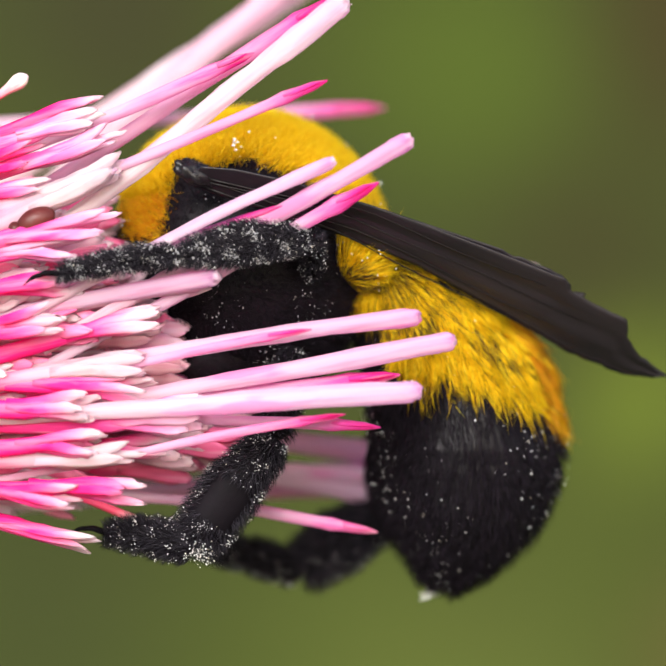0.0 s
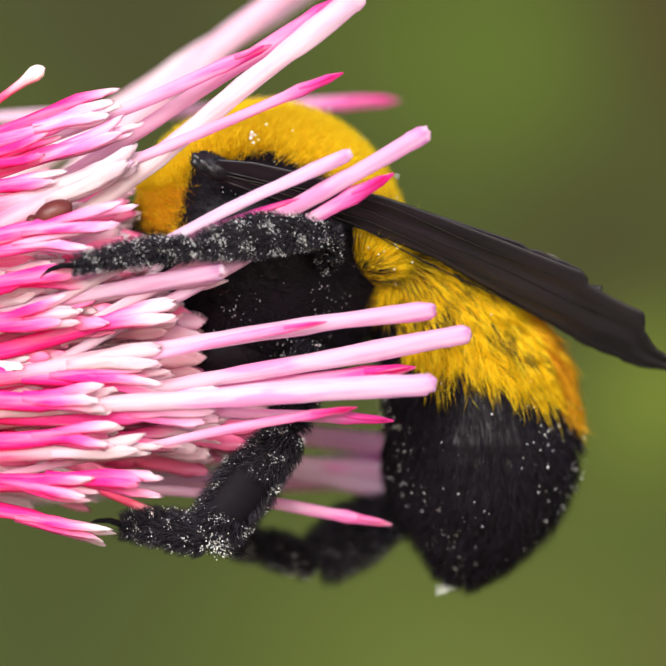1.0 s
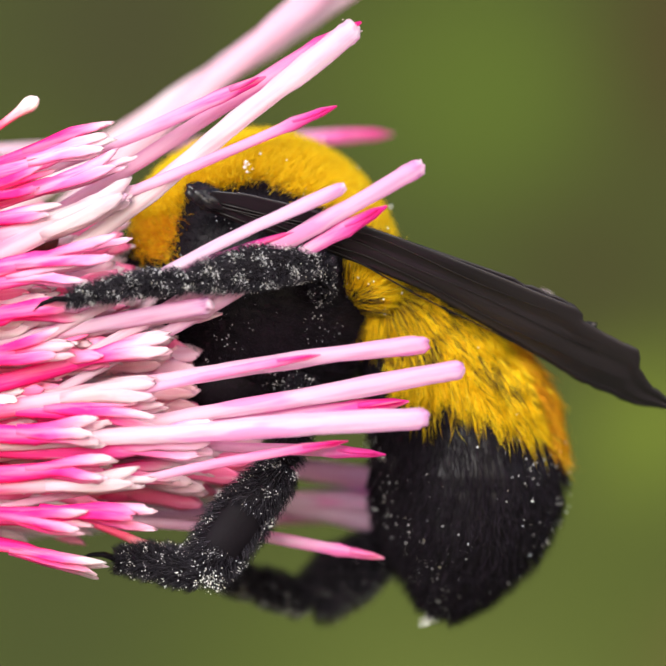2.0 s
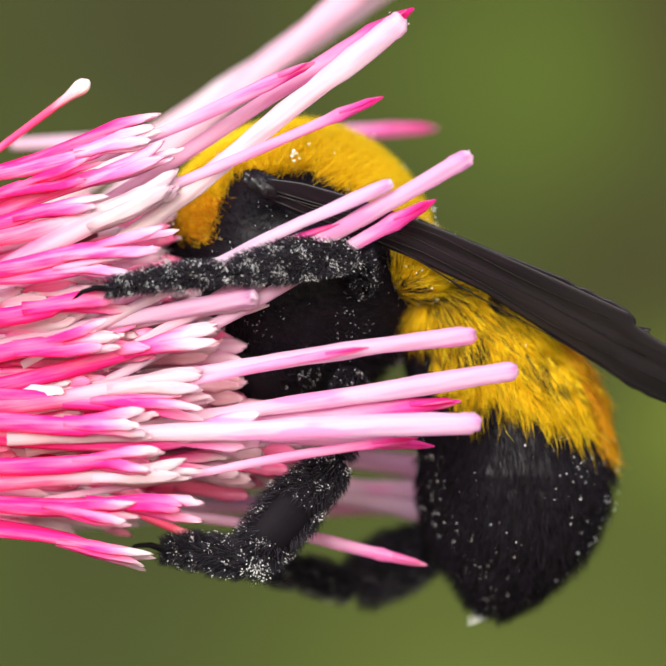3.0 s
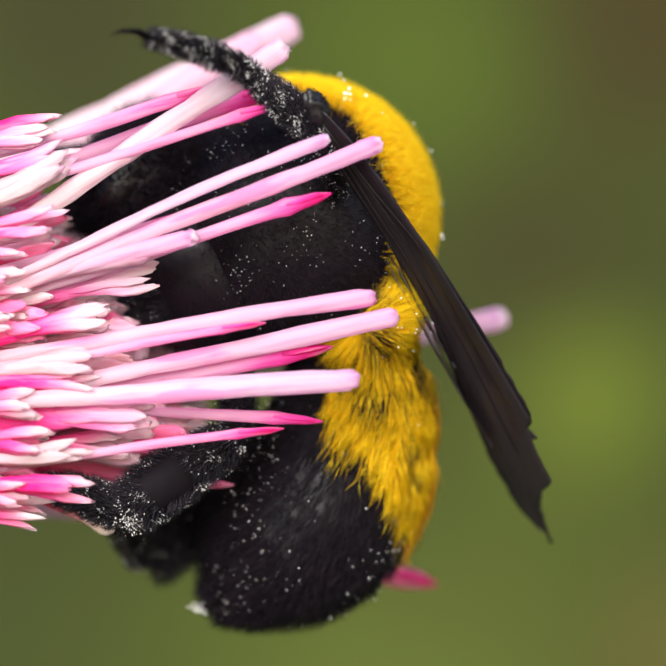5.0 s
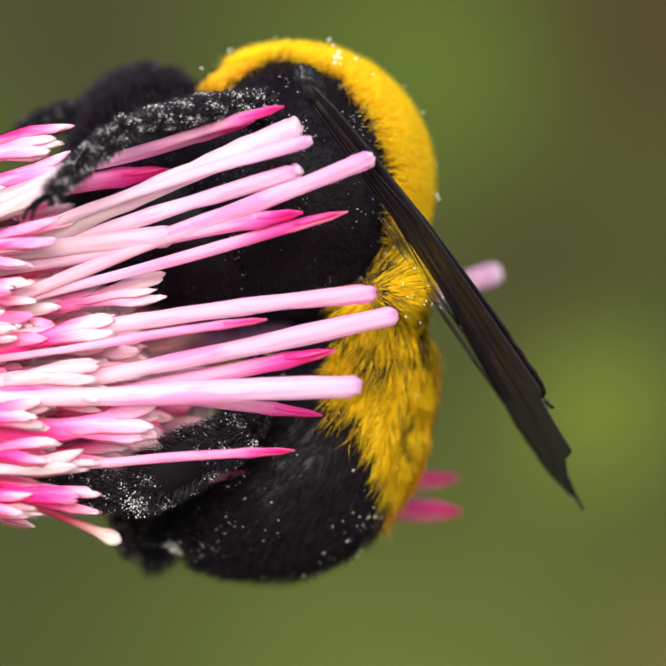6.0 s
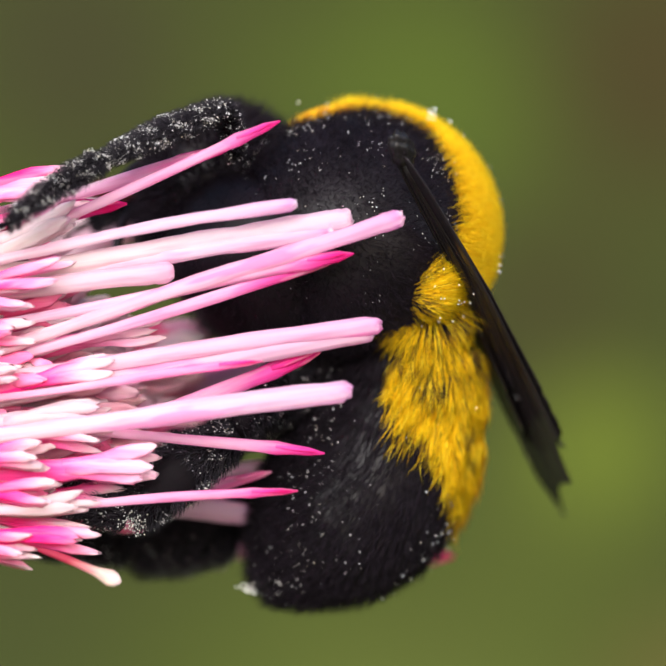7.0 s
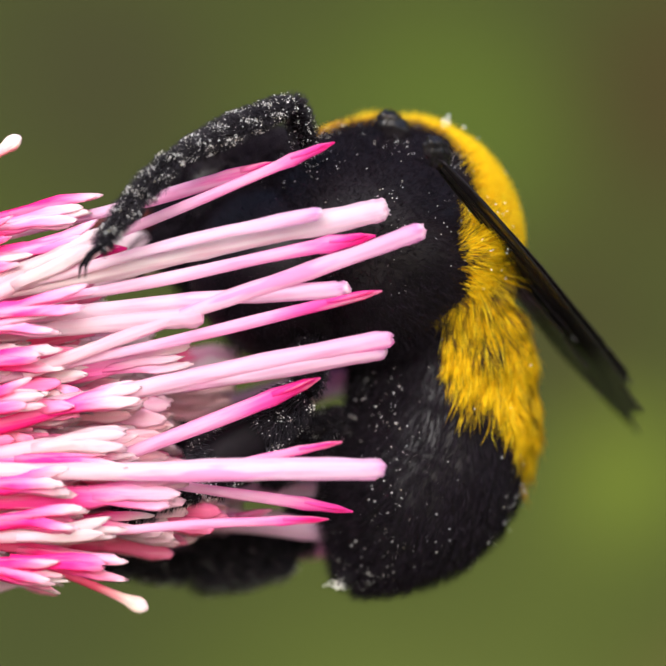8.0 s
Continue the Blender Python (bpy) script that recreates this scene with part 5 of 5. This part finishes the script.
    sway(high_one, (-15.48, -4.75, 6.00), [(0, (-8.12, -5.00, 8.27)), (3, (-8.12, -5.00, 8.27)), (3.5, (-8.10, -5.00, 7.70)), (6, (-7.55, -5.00, 7.52)), (8, (-7.50, -5.00, 7.45))])
    sway(high_two, (-15.71, -5.13, 4.25), [(0, (-7.27, -5.40, 7.12)), (3, (-7.27, -5.40, 7.12)), (3.5, (-7.20, -5.40, 6.70)), (6, (-7.00, -5.40, 6.35)), (8, (-7.00, -5.40, 6.30))])
    sway(high_three, (-15.76, -5.32, 5.85), [(0, (-8.01, -5.60, 7.71)), (3, (-8.01, -5.60, 7.71)), (3.5, (-8.00, -5.60, 7.30)), (6, (-7.90, -5.60, 6.95)), (8, (-7.90, -5.60, 6.90))])
    sway(high_stalk, (-19.50, -3.50, 3.20), [(0, (-10.90, -4.00, 9.20)), (2.5, (-10.90, -4.00, 9.40)), (3.5, (-10.60, -4.00, 9.80)), (6.5, (-10.55, -4.00, 9.62)), (8, (-10.50, -4.00, 9.72))])
    walk(beetle, [(0, body(-10.43, -6.30, 3.94, 25, 0)), (1.2, body(-10.40, -6.30, 3.92, 25, 0)), (2.5, body(-11.07, -3.00, 4.11, 25, 0)), (8, body(-9.50, -3.00, 4.01, 25, 0))])
    bee_rows = [(0, body(-3.03, 0.00, 3.51, 4.7, 0.0, 0)),
        (1.2, body(-3.01, 0.00, 3.49, 4.7, 0.0, 0)),
        (2.5, body(-3.14, 0.00, 3.70, 3.3, 0.0, 0)),
        (3, body(-3.34, 0.00, 3.70, -1.4, 0.0, 0)),
        (3.5, body(-0.38, 0.00, 4.39, -18.1, -4.0, 4)),
        (4, body(1.22, 0.00, 3.28, -33.3, -8.0, 8)),
        (4.5, body(1.25, 0.00, 3.69, -36.5, -16.0, 18)),
        (4.7, body(1.12, 0.00, 4.02, -34.2, -18.0, 18)),
        (5.8, body(0.78, 0.00, 5.80, -26.6, -20.0, 18)),
        (6, body(0.52, 0.00, 6.14, -28.0, -20.0, 18)),
        (6.5, body(0.60, 0.00, 6.55, -22.0, -24.0, 20)),
        (7, body(3.05, 0.00, 5.68, -34.4, -38.0, 28)),
        (7.5, body(2.59, 0.00, 6.48, -30.0, -42.0, 30)),
        (8, body(2.84, 0.00, 6.29, -26.9, -46.0, 32))]
    walk(bee, bee_rows)
    curl_rows = [(0, curl(1.38, 0.30, 4.05, 0.6, 0.0)),
        (1.2, curl(1.36, 0.30, 3.99, 0.6, 0.0)),
        (2.5, curl(1.03, 0.30, 4.06, -1.5, 0.0)),
        (3, curl(1.19, 0.30, 3.82, -0.1, 0.0)),
        (3.5, curl(2.83, 0.30, 2.89, -7.6, -4.0)),
        (4, curl(2.98, 0.30, 1.52, -22.2, -7.0)),
        (4.5, curl(2.69, 0.30, 1.91, -37.0, -14.0)),
        (4.7, curl(2.97, 0.30, 1.83, -36.1, -16.0)),
        (5.8, curl(3.90, -0.10, 3.20, -45.1, -16.0)),
        (6, curl(3.95, -0.10, 3.65, -44.1, -16.0)),
        (6.5, curl(4.16, -0.30, 4.60, -38.0, -22.0)),
        (7, curl(5.12, -0.45, 4.65, -36.6, -25.0)),
        (7.5, curl(4.95, -0.65, 6.70, -28.7, -29.0)),
        (8, curl(4.95, -0.70, 6.80, -25.8, -33.0))]
    carry(abdomen, bee_rows, curl_rows)
    # the tuft shifts on the waist as the abdomen bends
    shift = ((-0.8, 0), (-0.8, 0), (-0.7, 0.2), (-0.7, 0.4), (-0.3, 0), (0, 0.3), (0.15, 0.25), (0.1, 0.2), (0, 0), (0, 0), (-0.45, 0), (-0.8, 0.6), (-1.1, 1.3), (-0.75, 1.0))
    carry(tuft, curl_rows, [(t, Matrix.Translation(V(x, 0, z)) @ m) for (t, m), (x, z) in zip(curl_rows, shift)])
    carry(wing, bee_rows, [(0, blade((-4.95, -5.40, 5.35), (12.81, -1.08, -2.00), 45)),
        (1.2, blade((-4.93, -5.40, 5.33), (12.82, -1.08, -2.02), 45)),
        (2.5, blade((-4.95, -5.40, 5.45), (12.73, -1.91, -2.35), 45)),
        (3, blade((-4.60, -5.40, 5.55), (12.77, -2.30, -2.85), 45)),
        (3.5, blade((-0.69, -6.00, 6.52), (11.39, -1.68, -7.76), 50)),
        (4, blade((0.95, -6.00, 6.45), (8.55, -6.00, -10.93), 53)),
        (4.5, blade((1.18, -6.18, 6.68), (8.47, 2.04, -9.07), 93)),
        (4.7, blade((1.13, -6.29, 7.08), (9.20, 1.50, -9.00), 88)),
        (5.8, blade((0.79, -6.40, 8.47), (11.00, 0.00, -6.35), 89)),
        (6, blade((0.51, -6.42, 8.79), (10.74, -0.18, -6.21), 89)),
        (6.5, blade((0.44, -6.53, 9.10), (11.78, 1.49, -4.15), 88)),
        (7, blade((3.68, -6.80, 7.93), (10.47, 5.53, -5.13), 118)),
        (7.5, blade((3.91, -6.80, 9.13), (11.35, 7.45, -1.36), 117)),
        (8, blade((4.00, -6.80, 8.72), (12.42, 7.42, -1.05), 114))])
    carry(far_wing, bee_rows, [(0, blade((-3.60, -0.40, 5.77), (10.63, -1.01, -0.91), 65)),
        (1.2, blade((-3.58, -0.40, 5.75), (10.65, -1.01, -0.93), 65)),
        (2.5, blade((-3.60, -0.40, 5.89), (10.55, -1.73, -1.22), 64)),
        (3, blade((-3.30, -0.40, 5.99), (10.62, -2.07, -1.67), 63)),
        (3.5, blade((-0.49, -0.40, 6.62), (9.50, -5.30, -5.83), 47)),
        (4, blade((1.35, -0.40, 6.19), (7.11, -5.30, -8.77), 51)),
        (4.5, blade((1.38, -0.58, 6.78), (6.89, 0.85, -6.87), 96)),
        (4.7, blade((1.33, -0.69, 7.18), (7.67, -1.32, -6.89), 88)),
        (5.8, blade((0.99, -0.80, 8.57), (9.30, -1.55, -4.43), 90)),
        (6, blade((0.71, -0.82, 8.89), (8.95, -1.83, -4.24), 89)),
        (6.5, blade((0.64, -0.93, 9.20), (9.88, -0.16, -2.52), 92)),
        (7, blade((3.57, -1.39, 8.42), (9.17, 3.09, -3.28), 119)),
        (7.5, blade((2.47, -2.19, 10.07), (9.74, 2.99, 0.03), 111)),
        (8, blade((2.59, -2.00, 9.92), (10.68, 3.01, 0.36), 107))])
    step(near_leg, bee_rows, [(0, (-0.74, -3.80, 2.04), (-0.73, -6.20, 3.35), (-5.19, -6.80, 2.74), (-9.12, -6.90, 2.14)),
        (1.2, (-0.74, -3.80, 2.04), (-0.73, -6.20, 3.35), (-5.19, -6.80, 2.74), (-9.12, -6.90, 2.14)),
        (2.5, (-0.82, -3.80, 2.11), (-0.88, -6.20, 3.35), (-5.26, -6.80, 2.78), (-9.42, -6.90, 2.14)),
        (3, (-0.90, -3.80, 2.04), (-1.03, -6.20, 3.35), (-5.41, -6.80, 2.74), (-9.34, -6.90, 2.21)),
        (3.5, (-0.74, -3.80, 2.72), (-1.03, -6.20, 4.17), (-5.63, -6.80, 3.63), (-9.34, -6.90, 2.96)),
        (4, (-0.59, -3.80, 2.57), (-0.88, -6.20, 4.02), (-5.86, -6.80, 3.78), (-9.49, -6.90, 2.51)),
        (4.5, (-0.74, -3.80, 2.49), (-1.03, -6.20, 3.72), (-5.49, -6.80, 2.29), (-9.05, -6.90, 1.47)),
        (4.7, (2.81, -3.04, 2.89), (3.14, -5.60, 5.24), (0.06, -6.90, 8.67), (-1.71, -8.20, 9.40), 30),
        (5.8, (-2.69, -3.04, 6.56), (-3.09, -5.60, 8.61), (-7.52, -6.90, 8.00), (-9.65, -8.20, 6.31), 60),
        (6, (-1.19, -3.04, 7.25), (-0.87, -5.60, 8.54), (-5.09, -6.90, 7.71), (-7.55, -8.20, 5.65), 75),
        (6.5, (-0.67, -3.04, 7.63), (-0.66, -5.60, 8.99), (-5.03, -6.90, 7.41), (-7.26, -8.20, 5.58), 75),
        (7, (-1.79, -3.04, 7.63), (-2.21, -5.60, 9.71), (-6.79, -6.90, 7.64), (-9.96, -8.20, 5.28), 75),
        (7.5, (-0.79, -3.04, 8.54), (-1.38, -5.60, 10.84), (-5.53, -6.90, 8.48), (-8.71, -8.20, 4.69), 75),
        (8, (-0.02, -3.04, 8.28), (-0.77, -5.60, 10.85), (-4.77, -6.90, 8.85), (-8.17, -8.20, 4.73), 75)])
    step(hind_leg, bee_rows, [(0, (-1.28, -3.00, -0.70), (-2.03, -4.20, -3.73), (-5.05, -4.40, -7.66), (-8.11, -4.00, -7.15)),
        (1.2, (-1.28, -3.00, -0.70), (-2.03, -4.20, -3.73), (-5.05, -4.40, -7.66), (-8.11, -4.00, -7.15)),
        (2.5, (-1.44, -3.00, -0.78), (-2.18, -4.20, -3.80), (-5.21, -4.40, -7.73), (-8.26, -4.00, -7.15)),
        (3, (-1.36, -3.00, -0.86), (-1.80, -4.20, -3.88), (-4.98, -4.40, -7.51), (-8.03, -4.00, -7.15)),
        (3.5, (-1.06, -3.00, -2.16), (-1.50, -4.20, -4.87), (-5.43, -4.40, -7.36), (-8.33, -4.00, -6.69)),
        (4, (-1.51, -3.00, -2.16), (-2.11, -4.20, -4.87), (-5.89, -4.40, -7.05), (-8.03, -4.00, -6.24)),
        (4.5, (-1.67, -3.00, -2.23), (-1.96, -4.20, -4.33), (-6.27, -4.40, -6.83), (-8.03, -4.00, -6.01)),
        (4.7, (-1.77, -3.00, -2.31), (-1.76, -4.20, -3.80), (-5.84, -4.40, -6.52), (-8.14, -4.00, -5.48)),
        (5.8, (-1.16, -3.00, -2.16), (-1.46, -4.20, -3.35), (-5.84, -4.40, -5.77), (-8.74, -4.00, -5.33)),
        (6, (-1.19, -3.00, -1.93), (-1.33, -4.20, -3.12), (-5.72, -4.40, -5.54), (-8.77, -4.00, -5.25)),
        (6.5, (-0.98, -3.00, -1.24), (-1.42, -4.20, -2.74), (-5.21, -4.40, -5.01), (-8.86, -4.00, -5.02)),
        (7, (-0.87, -3.00, -0.63), (-1.77, -4.20, -1.83), (-5.25, -4.40, -4.40), (-8.45, -4.00, -4.27)),
        (7.5, (-0.49, -3.00, 1.67), (-1.09, -4.20, 0.29), (-4.87, -4.40, -2.13), (-7.92, -4.00, -3.35)),
        (8, (-0.02, -3.00, 2.17), (-0.32, -4.20, 0.49), (-3.95, -4.40, -2.39), (-7.45, -4.00, -4.07))])
    step(far_hind_leg, bee_rows, [(0, (1.84, 2.00, -5.01), (2.17, 3.00, -6.76), (0.26, 3.00, -7.98), (-4.50, 2.00, -8.09)),
        (1.2, (1.84, 2.00, -5.01), (2.17, 3.00, -6.76), (0.26, 3.00, -7.98), (-4.50, 2.00, -8.09)),
        (2.5, (1.68, 2.00, -4.93), (1.85, 3.00, -7.00), (0.10, 3.00, -8.22), (-4.66, 2.00, -8.25)),
        (3, (1.92, 2.00, -4.69), (2.25, 3.00, -7.08), (0.18, 3.00, -8.14), (-4.74, 2.00, -8.17)),
        (3.5, (1.92, 2.00, -5.40), (2.25, 3.00, -6.93), (-0.14, 3.00, -8.48), (-4.90, 2.00, -8.27)),
        (4, (-0.30, 2.00, -4.61), (0.02, 3.00, -6.40), (-1.58, 3.00, -7.39), (-6.01, 2.00, -6.86)),
        (4.5, (-1.73, 2.00, -4.69), (-2.38, 3.00, -6.48), (-3.97, 3.00, -7.31), (-6.96, 2.00, -7.25)),
        (4.7, (-1.84, 2.00, -4.93), (-2.17, 3.00, -6.24), (-3.77, 3.00, -7.55), (-6.75, 2.00, -6.86)),
        (5.8, (-1.84, 2.00, -3.82), (-2.17, 3.00, -5.76), (-3.77, 3.00, -7.04), (-5.96, 2.00, -6.67)),
        (6, (-2.19, 2.00, -3.90), (-2.52, 3.00, -5.52), (-4.12, 3.00, -6.80), (-6.15, 2.00, -6.43)),
        (6.5, (-1.97, 2.00, -3.19), (-2.30, 3.00, -4.80), (-4.21, 3.00, -6.24), (-7.04, 2.00, -5.88)),
        (7, (-0.90, 2.00, -3.19), (-1.87, 3.00, -5.92), (-6.02, 3.00, -6.40), (-9.78, 2.00, -6.04)),
        (7.5, (-0.19, 2.00, -2.23), (-0.83, 3.00, -5.28), (-6.10, 3.00, -5.92), (-9.70, 2.00, -5.72)),
        (8, (-0.02, 2.00, -2.98), (-0.65, 3.00, -5.39), (-6.08, 3.00, -6.19), (-10.32, 2.00, -5.67))])
    step(far_foreleg, bee_rows, [(0, (-5.79, 2.40, 2.92), (-6.95, 3.40, 2.30), (-8.36, 3.00, 1.34), (-10.08, 2.40, 0.70)),
        (1.2, (-5.79, 2.40, 2.92), (-6.95, 3.40, 2.30), (-8.36, 3.00, 1.34), (-10.08, 2.40, 0.70)),
        (2.5, (-5.79, 2.40, 2.92), (-6.95, 3.40, 2.30), (-8.36, 3.00, 1.34), (-10.08, 2.40, 0.70)),
        (3, (-5.79, 2.40, 2.92), (-6.95, 3.40, 2.30), (-8.36, 3.00, 1.34), (-10.08, 2.40, 0.70)),
        (3.5, (-5.23, 2.40, 5.23), (-6.55, 3.40, 6.87), (-8.44, 3.00, 5.09), (-10.31, 2.40, 5.39)),
        (4, (-3.00, 2.40, 4.91), (-4.79, 3.40, 6.23), (-6.53, 3.00, 4.61), (-8.88, 2.40, 4.12)),
        (4.5, (-2.69, 2.40, 5.94), (-3.67, 3.40, 8.07), (-5.89, 3.00, 6.13), (-8.73, 2.40, 5.94)),
        (4.7, (-2.69, 2.40, 5.94), (-3.67, 3.40, 8.07), (-5.89, 3.00, 6.13), (-8.73, 2.40, 5.94)),
        (5.8, (-3.43, 2.40, 8.09), (-4.10, 3.40, 9.56), (-7.92, 3.00, 8.73), (-10.43, 2.40, 7.90)),
        (6, (-3.78, 2.40, 8.33), (-4.61, 3.40, 10.12), (-7.63, 3.00, 8.49), (-9.82, 2.40, 7.82)),
        (6.5, (-3.88, 2.40, 8.25), (-5.51, 3.40, 10.04), (-7.41, 3.00, 8.41), (-9.44, 2.40, 7.26)),
        (7, (-0.59, 2.40, 7.61), (-2.83, 3.40, 9.61), (-5.54, 3.00, 6.36), (-8.38, 2.40, 5.38)),
        (7.5, (-0.51, 2.40, 8.41), (-2.43, 3.40, 10.09), (-5.62, 3.00, 6.84), (-7.98, 2.40, 5.54)),
        (8, (-0.02, 2.40, 8.46), (-1.62, 3.40, 10.45), (-4.80, 3.00, 7.05), (-7.80, 2.40, 5.42))])
    tucked = [(t, *(h @ V(*p) / MM for p in ((-1.0, -0.6, -3.4), (-0.4, -0.9, -5.6), (-4.2, -0.6, -6.8), (-7.2, 0.2, -6.6)))) for t, h in bee_rows[:-3]]
    step(mid_leg, bee_rows, tucked + [(7, (2.60, -0.60, 2.80), (0.98, -0.80, -0.01), (-1.82, -0.80, -1.72), (-3.68, -0.80, -2.50)),
        (7.5, (2.90, -0.60, 3.40), (2.14, -0.80, 0.77), (-0.81, -0.80, -1.10), (-2.67, -0.80, -1.25)),
        (8, (2.60, -0.60, 2.60), (1.69, -0.80, -0.44), (-0.95, -0.80, -1.76), (-2.81, -0.80, -1.99))])


motions()
